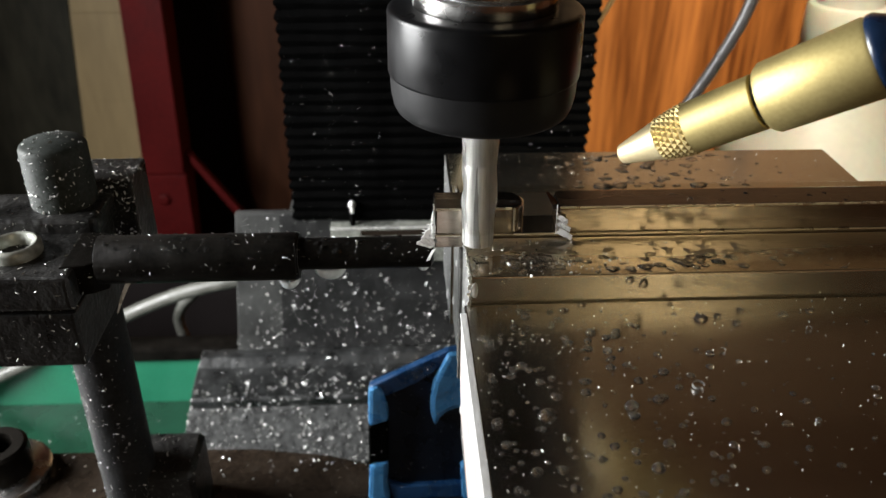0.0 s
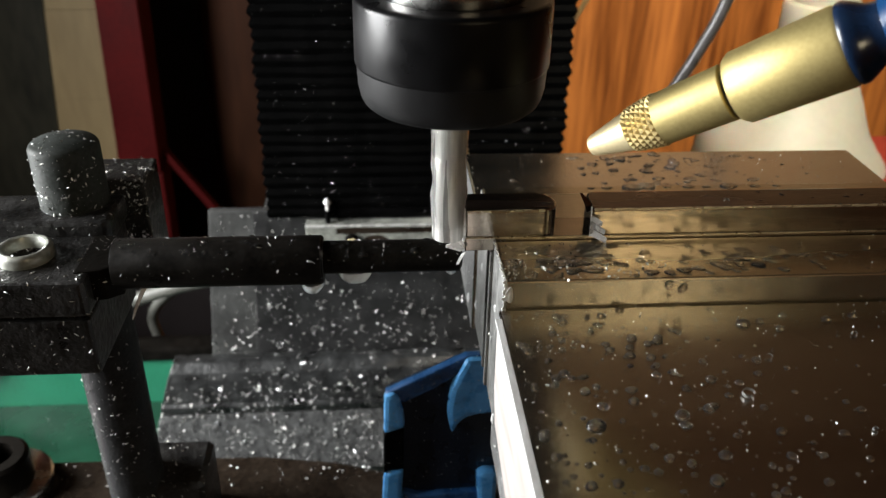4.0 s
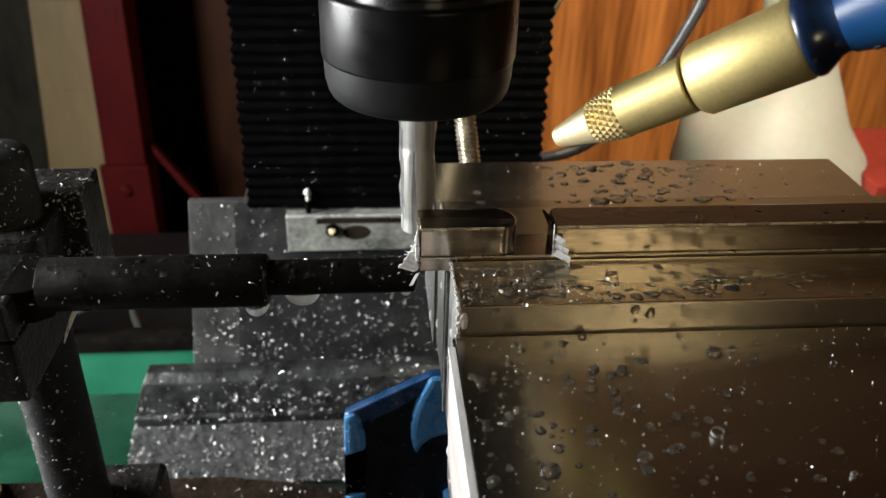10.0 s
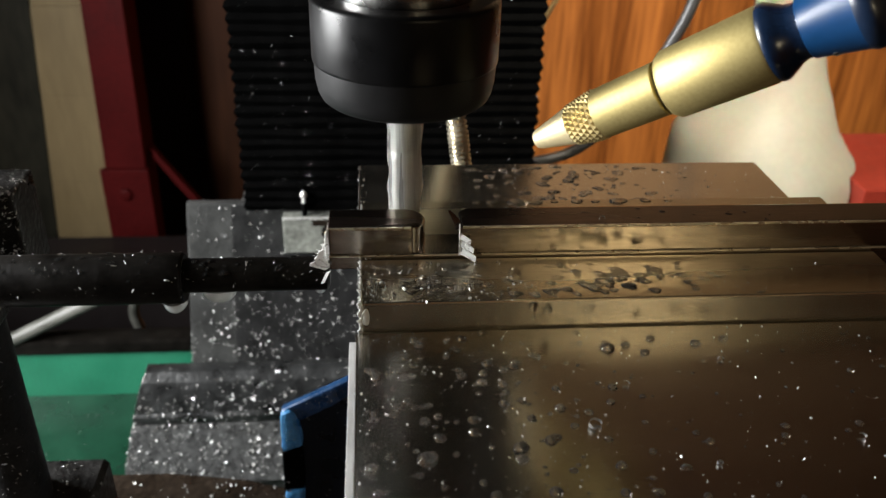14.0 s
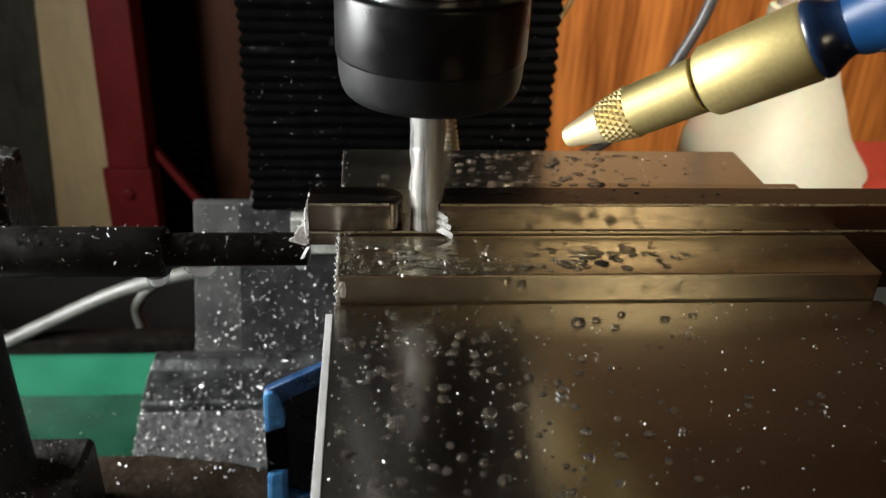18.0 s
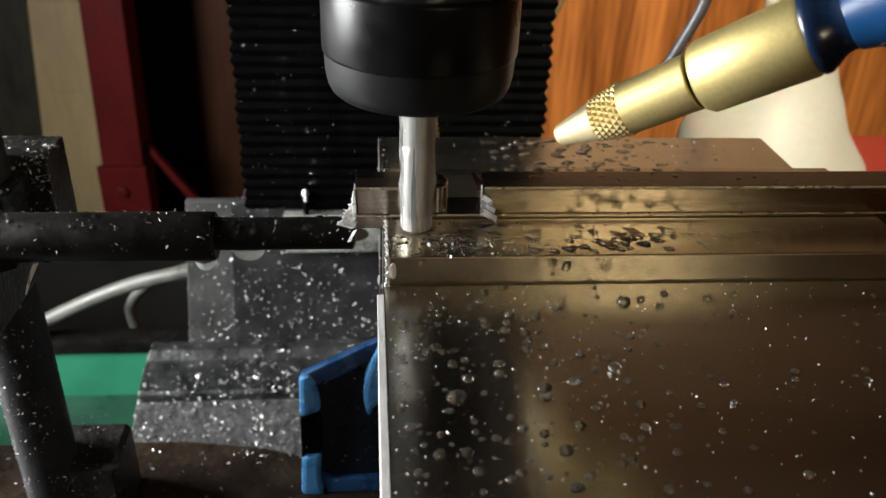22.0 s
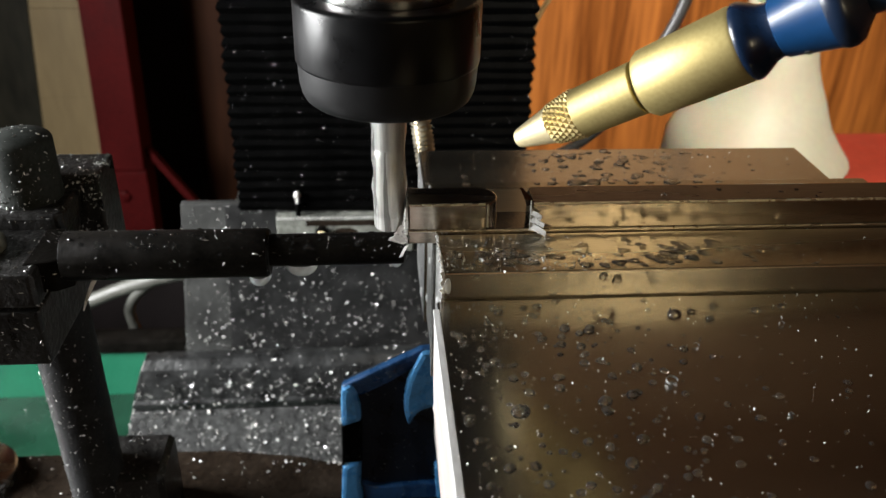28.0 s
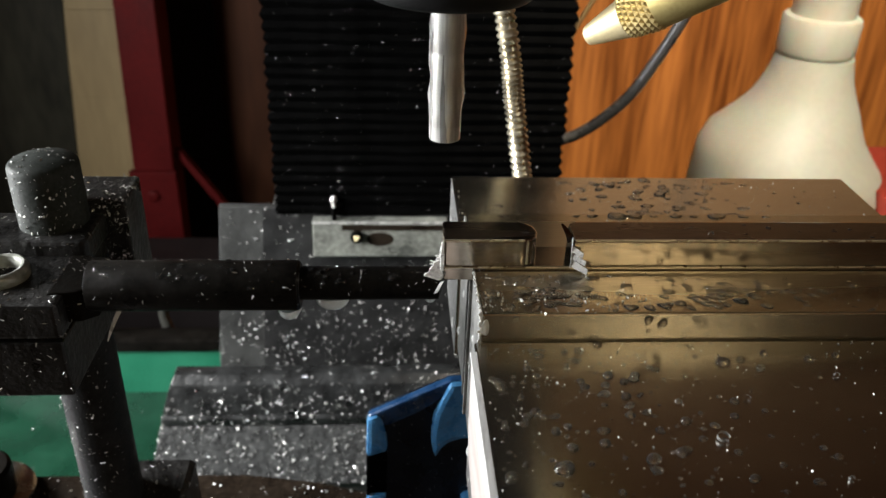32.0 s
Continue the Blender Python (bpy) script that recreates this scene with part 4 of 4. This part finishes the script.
falling_drip = single_drop("milky coolant drip falling from the stop's rod", (-37.4, 19, -2.6), 1.7, 4.4, 1.0, 0, 0.06, (0, 0, -1), MILKY, "drips under the rod")
end_drops = [single_drop("milky coolant drop hanging on the vise's wet end", at, r, r * 0.7, 2.2, 1.5, 0.15, (-1, -0.35, 0), CLOUDY_DRIP, "drops on the vise's end")
             for at, r in (((-1.1, 46.0, -27.5), 0.7), ((-0.4, 37.0, -23.5), 0.55), ((-0.4, 8.6, -5.6), 0.45), ((-1.3, -2.2, -24), 0.6), ((-0.4, 30, -9), 0.4), ((-0.4, 12, -15), 0.35))]
jaw_drip = single_drop("milky drip running down the jaw plate's corner", (0.7, 0, 2.9), 0.75, 0.5, 2.2, 1.5, 0.15, (0, -1, 0), CLOUDY_DRIP, "")


def rod_beads(v, f):
    for lo, hi, r, cy, cz, n in ((-73, -35, 4.95, 19.5, -0.2, 42), (-34.5, -7, 3.3, 19, 0.6, 34)):
        for _ in range(n):
            x, a = rnd.uniform(lo, hi), rnd.gauss(radians(108), radians(28))
            nrm = (0, math.cos(a), math.sin(a))
            size = 0.18 + 0.5 * rnd.random() ** 2.4
            blob(v, f, (x, cy + (r - 0.05) * nrm[1], cz + (r - 0.05) * nrm[2]), size, size * rnd.uniform(0.4, 0.7), rnd.uniform(1, 1.8), rnd.uniform(-0.5, 0.5), 0.3, nrm)
    for _ in range(60):
        x, y, size = rnd.uniform(-110, -76), rnd.uniform(17, 49), 0.25 + 0.8 * rnd.random() ** 2.2
        blob(v, f, (x, y, -1), size, size * 0.5, rnd.uniform(1, 1.8), rnd.uniform(0, 3), 0.35)
    for _ in range(60):
        x, z, size = rnd.uniform(-89, -75), rnd.uniform(-1, 5), 0.2 + 0.5 * rnd.random() ** 2
        blob(v, f, (x, 46, z), size, size * 0.6, rnd.uniform(1.2, 3), 1.5, 0.35, (0, -1, 0))


def clamp_beads(v, f):
    """Fine spray on the blue clamp's sloping top and its front faces."""
    for _ in range(150):
        u, s = rnd.random(), 0.16 + 0.34 * rnd.random() ** 2
        blob(v, f, (-22 + 24 * u, 47.3, -58.2 + 11 * u - rnd.uniform(0, 3.2)), s, s * 0.6, rnd.uniform(1, 1.3), rnd.uniform(0, 3), 0.15, (0, -1, 0))
    for _ in range(70):
        s = 0.16 + 0.3 * rnd.random() ** 2
        blob(v, f, (rnd.uniform(-22, -18), 46.0, rnd.uniform(-69, -60)), s, s * 0.6, rnd.uniform(1, 1.3), rnd.uniform(0, 3), 0.15, (0, -1, 0))
    for _ in range(60):
        s = 0.16 + 0.3 * rnd.random() ** 2
        blob(v, f, (rnd.uniform(-4.6, 1), 45.6, rnd.uniform(-65, -54)), s, s * 0.6, rnd.uniform(1, 1.3), rnd.uniform(0, 3), 0.15, (0, -1, 0))


wet = [
    water("clamp_beads", "fine coolant spray beaded on the blue clamp", clamp_beads),
    water("rod_beads", "clear coolant beads on the black work stop", rod_beads),
    water("front_drops", "clear coolant drops beading on the ground steel", front_drops),
    water("jaw_puddles", "clear coolant puddles and drops on the jaw plate", jaw_drops),
    water("rear_drops", "small coolant drops on the fixed jaw and bar", rear_drops),
]
stop_parts = [o for o in stop.children]
loose = [
    scatter("stop_chips", "bright metal flakes stuck to the wet work stop", [o for o in stop_parts if o.name.split(".")[0] != "post"], 3600, (0.12, 1.5), slim=(0.08, 0.34)),
    scatter("post_chips", "a few bright flakes on the post", [o for o in stop_parts if o.name.split(".")[0] == "post"], 800, (0.12, 1.2), slim=(0.2, 0.6)),
    scatter("block_chips", "golden flakes and dried coolant caked on the stop's rear block", [o for o in stop_parts if o.name.split(".")[0] == "back_block"], 1100, (0.25, 1.5), -0.9, lambda p: p.z > -22, slim=(0.15, 0.5)),
    scatter("jaw_chips", "a few bright flakes on the vise", [o for o in vise.children if o.name.split(".")[0] != "bed"], 800, (0.15, 0.6), 0.2),
    scatter("puddle_chips", "wet flakes washed together on the jaw plate", [o for o in vise.children if o.name.split(".")[0] == "front_jaw_plate"], 420, (0.25, 1.1), 0.5, lambda p: p.x < 34 and rnd.random() < 1.1 - p.x / 34, slim=(0.25, 0.7)),
    scatter("edge_chips", "ragged bright swarf along the vise's end", [o for o in vise.children if o.name.split(".")[0] in ("movable_jaw", "front_jaw_plate", "shim", "fixed_jaw")], 900, (0.2, 1.0), -0.5, lambda p: p.x < 0.5 and p.z > -28),
    scatter("burr_chips", "ragged white burrs on the cut end of the bar", [o for o in bar.children if o.name.split(".")[0] in ("tab", "ledge")], 170, (0.25, 1.5), -0.6, lambda p: p.x < -5.4, slim=(0.2, 0.6)),
    scatter("slot_chips", "bright swarf packed against the slot", [o for o in bar.children if o.name.split(".")[0] in ("rail",)], 60, (0.3, 1.3), -0.3, lambda p: p.x < 20.4 and p.y < 16.5),
    scatter("clamp_chips", "fine flakes on the blue clamp", list(clamp.children), 420, (0.15, 0.7)),
    scatter("table_chips", "loose flakes on the oily table", list(table_top.children), 2200, (0.25, 1.5), 0.2, lambda p: p.y > 44 and -190 < p.x < 5),
]
loose += [
    # Bright slivers: loose chips, and stand-ins for glints on the drops
    scatter("jaw_sparks", "bright slivers among the drops on the movable jaw, some put in for glints", [o for o in vise.children if o.name.split(".")[0] == "movable_jaw"], 210, (0.22, 0.75), 0.5, lambda p: -58 < p.y < -0.6 and rnd.random() < 1.15 - p.x / 130, slim=(0.3, 0.7), mat=SWARF),
    scatter("edge_crust", "crust of wet flakes along the table's back edge", [o for o in table_top.children if o.name.split(".")[0] == "top"], 2600, (0.3, 1.7), -0.6, lambda p: p.z < -94 and -200 < p.x < 10 and p.y > 71 - max(0.0, p.x + 62) * 0.26 - 4.5 * rnd.random() ** 2, slim=(0.3, 0.9)),
]
still = [
    scatter("bellows_chips", "bright flakes caught on the black bellows", list(bellows.children), 3000, (0.08, 0.62), -0.9, lambda p: p.y < 187 and p.z < 28),
    scatter("plate_chips", "bright flakes on the way cover plate", [o for o in plate.children], 7200, (0.22, 1.9), -0.9, lambda p: rnd.random() < (0.25 + 0.75 * (-67 - p.z) / 66) * (1.0 if p.x < -68 else 0.8)),
    scatter("tray_chips", "flakes in the green tray", [o for o in base.children if o.name.split(".")[0] == "pan"], 500, (0.4, 1.8), 0.2, lambda p: -260 < p.x < -60 and p.y > 120),
]
def cover_beads(v, f):
    """Beads on the rounded saddle cover, following its slope."""
    for _ in range(140):
        x, u = rnd.uniform(-109, 60), rnd.random()
        if u < 0.45:
            y, z, n = 158.5 - 5 * u, -133.5 - 28 * u, (0, -0.8, 0.6)
        else:
            y, z, n = 150.5 - 15 * (u - 0.45), -153 - 38 * (u - 0.45), (0, -0.9, 0.42)
        s = 0.25 + 0.5 * rnd.random() ** 2.5
        blob(v, f, (x, y, z), s, s * 0.7, rnd.uniform(1, 1.4), rnd.uniform(0, 3), 0.2, n)


def plate_beads(v, f):
    for _ in range(70):
        x, u = rnd.uniform(-86, 40), rnd.random() ** 0.7
        s = 0.25 + 0.5 * rnd.random() ** 2.5
        blob(v, f, (x, 187.5, -68 - 80 * u), s, s * 0.7, rnd.uniform(1, 1.4), rnd.uniform(0, 3), 0.2, (0, -1, 0))


saddle_beads = water("cover_beads", "coolant beads on the saddle cover", cover_beads, BEAD)
still.append(water("plate_beads", "coolant beads on the way cover plate", plate_beads, BEAD))
saddle_chips = scatter("saddle_chips", "bright flakes covering the saddle cover", [o for o in saddle.children if o.name.split(".")[0] != "bearer"], 6800, (0.15, 1.9), -0.5, lambda p: p.y < 166 and rnd.random() < 0.6 + (-136 - p.z) / 12)


def curl(name, label, at, size, turns, width, tilt):
    """A curled shaving."""
    ob = thing(name, label, "shaving", group="shavings on the vise", at=at)
    bm = bmesh.new()
    prev = None
    for k in range(15):
        a = turns * 2 * math.pi * k / 14
        r = size * (1 - 0.25 * k / 14)
        p = Vector((r * math.cos(a), r * math.sin(a), 0.12 * size * k / 14 + 0.1))
        row = [bm.verts.new(p), bm.verts.new(p + Vector((0, 0, width)))]
        if prev:
            bm.faces.new((prev[0], row[0], row[1], prev[1]))
        prev = row
    bm.transform(Matrix.Rotation(radians(tilt), 4, "X"))
    bm.transform(Matrix.Translation((0, 0, max(0.05, -min(v.co.z for v in bm.verts)))))
    part("ribbon", bm, CHIP, ob, smooth=True)
    return ob


shavings = [
    curl("curled_shaving", "curled bright shaving lying among the drops", (35.1, -26.2, 0), 1.1, 0.75, 0.6, 12),
    curl("curled_shaving", "small bright shaving on the ground steel", (42.4, -16.7, 0), 0.7, 0.4, 0.4, 35),
    curl("curled_shaving", "small bright shaving on the ground steel", (60.4, -10.8, 0), 0.6, 0.5, 0.4, 50),
    curl("curled_shaving", "small bright shaving on the ground steel", (74.7, -30.9, 0), 0.8, 0.35, 0.5, 20),
    curl("curled_shaving", "small bright shaving on the ground steel", (51.2, -35.1, 0), 0.5, 0.6, 0.4, 30),
    curl("curled_shaving", "bright shaving on top of the bar", (45.4, 17.2, 12.3), 0.6, 0.5, 0.6, 40),
]


def blade(bm, root, way, side, l, w, curve, thick=0.16, taper=0.36):
    """A thin tapering sliver of metal, bent towards curve."""
    root, way, side, curve = Vector(root), Vector(way).normalized(), Vector(side).normalized(), Vector(curve)
    n = way.cross(side).normalized() * thick / 2
    rings = []
    for k in range(5):
        u = k / 4
        p = root + way * l * u + curve * u * u
        h = side * w * (0.5 - taper * u * u)
        rings.append([bm.verts.new(q) for q in (p - h - n, p + h - n, p + h + n, p - h + n)])
    for a, b in zip(rings, rings[1:]):
        for k in range(4):
            bm.faces.new((a[k], a[(k + 1) % 4], b[(k + 1) % 4], b[k]))
    bm.faces.new(rings[0][::-1])
    bm.faces.new(rings[-1])


stop_sliver = thing("hanging_shaving", "pale thin shaving hanging under the stop's rod", "metal shaving", at=(-69.4, 20, -6.5))
bm = bmesh.new()
blade(bm, (0, 0, 0.9), (-0.5, 0, -0.86), (0.86, 0.2, -0.5), 9.0, 0.9, (0.7, 0, -0.3), 0.14)
part("sliver", bm, SWARF, stop_sliver)
shavings.append(stop_sliver)
slot_burr = thing("slot_burr", "bright curled burr flags along the edge of the slot", "burr", at=(18.5, 15, 6.6))
for z, l, w in ((3.9, 1.7, 1.1), (2.5, 2.4, 1.2), (0.9, 2.9, 1.4)):
    bm = bmesh.new()
    blade(bm, (-0.1, -0.15, z), (0.8, -0.6, -0.2), (0.25, 0.3, 1), l, w, (0.5, -0.2, -0.4), 0.16, 0.12)
    part("flag", bm, SWARF, slot_burr)
bm = bmesh.new()
blade(bm, (-0.15, -0.1, -0.1), (0, 0, 1), (0.6, 1, 0), 6.2, 0.7, (-0.2, 0, 0.3))
part("edge", bm, SWARF, slot_burr)
bm = bmesh.new()
blade(bm, (-0.2, 1.6, 4.6), (-0.25, 0.1, 1), (1, 0.5, 0.2), 3.6, 1.5, (-1.2, 0, 0.2))
part("curl", bm, DARK_STEEL, slot_burr, "dark curl standing over the slot")
shavings.append(slot_burr)
end_burr = thing("end_burr", "ragged bright burr torn off the cut end of the bar", "burr", at=(-6, 15, 3.7))
for k in range(11):
    bm = bmesh.new()
    up = 1 if k % 3 else -1
    blade(bm, (rnd.uniform(-0.9, 0.2), rnd.uniform(-0.2, 2.5), rnd.uniform(-0.6, 3.6)), (rnd.uniform(-0.9, 0.1), rnd.uniform(-0.4, 0.3), up), (1, rnd.uniform(-0.4, 0.6), rnd.uniform(-0.5, 0.5)), rnd.uniform(0.9, 2.3), rnd.uniform(0.5, 1.5),
          (rnd.uniform(-1.2, 0.4), rnd.uniform(-0.6, 0.4), rnd.uniform(-0.8, 0.4)), 0.14, rnd.uniform(0.0, 0.3))
    part("sliver", bm, SWARF, end_burr)
bm = bmesh.new()
blade(bm, (-0.1, 0.2, 2), (-0.1, -0.1, 1), (0.7, 0.4, 0), 6.0, 1.0, (0.3, 0, 0.2))
part("sliver", bm, SWARF, end_burr)
# a torn fin of metal that flares out towards the foot of the cut end
for y, size in ((0.25, 1.0), (1.5, 0.75)):
    edge = [(-size * (0.35 + 3.6 * (k / 16) ** 2.2 + 0.28 * math.sin(k * 2.6) + 0.18 * math.sin(k * 5.3)), 8.7 - 8.0 * k / 16) for k in range(17)]
    part("fin", prism([(-0.02, 8.5), *edge, (-2.2 * size, 0.2), (-0.9 * size, -0.3), (-0.02, 0.3)], y, y + 0.3, 0.05, "y"), SWARF, end_burr, "torn white fin on the bar's end")
shavings.append(end_burr)
jaw_burr = thing("jaw_edge_burr", "ragged bright raised edge along the jaw plate's end", "burr", at=(0, 0, 5.8))
bm = bmesh.new()
for k in range(22):
    y = 0.3 + 14 * k / 21
    blade(bm, (0.1, y, -0.4), (-0.5 + 0.3 * math.sin(k * 2.3), 0.1, 1), (0.1, 1, 0), 0.9 + 0.3 * math.sin(k * 1.7), 0.9, (-0.2, 0, 0))
part("lip", bm, SWARF, jaw_burr)
bm = bmesh.new()
for k in range(14):
    z = -8 + 8 * k / 13
    blade(bm, (-0.05, -0.1, z), (-1, -0.5 + 0.3 * math.sin(k * 2.9), 0.3), (0.1, 0, 1), 0.6 + 0.3 * math.sin(k * 2.1), 0.9, (0, -0.1, 0))
part("side_lip", bm, SWARF, jaw_burr)
shavings.append(jaw_burr)
# Pale strip laid along the movable jaw's side edge
part("worn_edge", box(-2.15, -0.95, -88, -3.2, -0.5, 0.05, 0.08), PALE_EDGE, vise, "pale strip along the movable jaw's edge")


def motions():
    table = [
        (0, -8.63, 18.47),
        (0.5, -7.18, 18.11),
        (1, -5.65, 17.35),
        (1.5, -3.82, 17.61),
        (2, -2.23, 17.28),
        (2.5, -0.57, 17.25),
        (3, 1.24, 17.59),
        (3.5, 2.73, 16.48),
        (5.5, 3.14, 9.16),
        (6, 3.19, 7.90),
        (6.5, 3.02, 5.63),
        (7, 2.83, 4.18),
        (7.5, 1.69, 2.60),
        (8, -0.01, 1.91),
        (8.5, -1.06, 0.14),
        (9, 0.07, 0.03),
        (9.5, 0.36, 0.82),
        (10, -0.83, 1.91),
        (10.5, -2.50, 2.16),
        (11, -4.36, 2.12),
        (11.5, -6.21, 1.98),
        (12, -7.93, 2.01),
        (12.5, -9.82, 1.70),
        (13, -11.49, 2.03),
        (13.5, -13.26, 2.29),
        (14, -15.09, 1.95),
        (14.5, -16.79, 2.21),
        (16.5, -22.20, 6.16),
        (17, -22.77, 7.80),
        (17.5, -23.01, 9.48),
        (18, -22.93, 10.94),
        (18.5, -22.09, 13.25),
        (19, -21.34, 14.51),
        (19.5, -20.23, 15.77),
        (20, -19.06, 16.14),
        (20.5, -17.38, 17.25),
        (21, -15.71, 17.38),
        (21.5, -13.65, 17.83),
        (22, -12.05, 17.74),
        (22.5, -10.26, 17.77),
        (23, -8.53, 17.65),
        (23.5, -6.57, 17.93),
        (24, -5.00, 17.84),
        (24.5, -3.19, 17.68),
        (25, -1.45, 17.88),
        (25.5, 0.17, 17.50),
        (27.5, 2.92, 12.17),
        (28, 2.93, 10.19),
        (28.5, 2.81, 8.52),
        (29, 2.75, 6.60),
        (29.5, 2.60, 4.38),
        (30, 2.20, 2.85),
        (30.5, 0.90, 2.19),
        (31, -0.90, 1.98),
        (31.5, -1.27, -0.31),
        (32, -0.85, -0.39),
    ]
    for ob in (vise, bar, stop, clamp, table_top, bolt, jaw_drip, *face_drops, *end_drops, *top_drops, *rod_drips, *wet, *loose, *shavings):
        base_at = ob.location.copy()
        walk(ob, [(t, Matrix.Translation(base_at + Vector((x, y, 0)) * MM)) for t, x, y in table])
    # the drip lets go of the rod and lands on the table
    fall = [(t, x, y, 0 if t < 3 else -92) for t, x, y in table if t != 3 and t < 3.4] + [(2.9, 0.88, 17.55, 0), (3.0, 1.24, 17.59, -0.8), (3.2, 1.84, 17.2, -1.6), (3.3, 2.13, 16.9, -5), (3.4, 2.43, 16.7, -46), (3.5, 2.73, 16.48, -92)]
    fall = sorted(fall) + [(t, x, y, -92) for t, x, y in table if t > 3.6]
    at = falling_drip.location.copy()
    walk(falling_drip, [(t, Matrix.Translation(at + Vector((x, y, z)) * MM)) for t, x, y, z in fall])
    for ob in (saddle, saddle_chips, saddle_beads):
        at = ob.location.copy()
        walk(ob, [(t, Matrix.Translation(at + Vector((0, y, 0)) * MM)) for t, x, y in table])
    lift = [(0, 1.3), (4.0, 1.25), (9.0, 1.15), (9.5, 0.45), (10.0, 0.05), (18.0, 0.1), (24.5, 0.0), (28.0, -0.2), (29.5, -0.45), (30.5, -0.1), (31.0, -0.1), (31.2, 1.0), (31.5, 5.3), (31.75, 12.3), (32.0, 20.8)]
    for ob in (spindle, cutter, nozzle):
        at = ob.location.copy()
        walk(ob, [(t, Matrix.Translation(at + Vector((0, 0, z)) * MM)) for t, z in lift])
    # the soft gooseneck is pushed aside as the vise comes back
    sway = [(0, -10.9, 0), (3.0, -10.2, 0), (5.5, -6.1, 0), (6.0, -4.9, 0), (7.0, -2.2, 0), (8.0, -0.5, 0), (9.0, 0, 0), (10.0, 0, 0), (13.0, 0.4, 0), (14.5, 0.3, 0), (16.5, -3.8, 0), (17.5, -5.8, 0), (18.5, -8.4, 0), (20.0, -10.4, 0),
            (24.5, -9.6, 0), (25.5, -9.3, 0), (27.5, -7.4, 0), (28.0, -6.4, 0), (29.0, -4.3, 0), (30.0, -0.7, 0), (31.0, 1.2, 0), (31.5, 2.6, 5), (32.0, 5.2, 20)]
    at = cable.location.copy()
    walk(cable, [(t, Matrix.Translation(at + Vector((x, 0, z)) * MM)) for t, x, z in ((0, 0, 0), (31.0, 0, 0), (31.5, -3, 4), (32.0, -10, 12))])
    at = mist.location.copy()
    walk(mist, [(t, Matrix.Translation(at + Vector((x, 0, z)) * MM)) for t, x, z in sway])


motions()
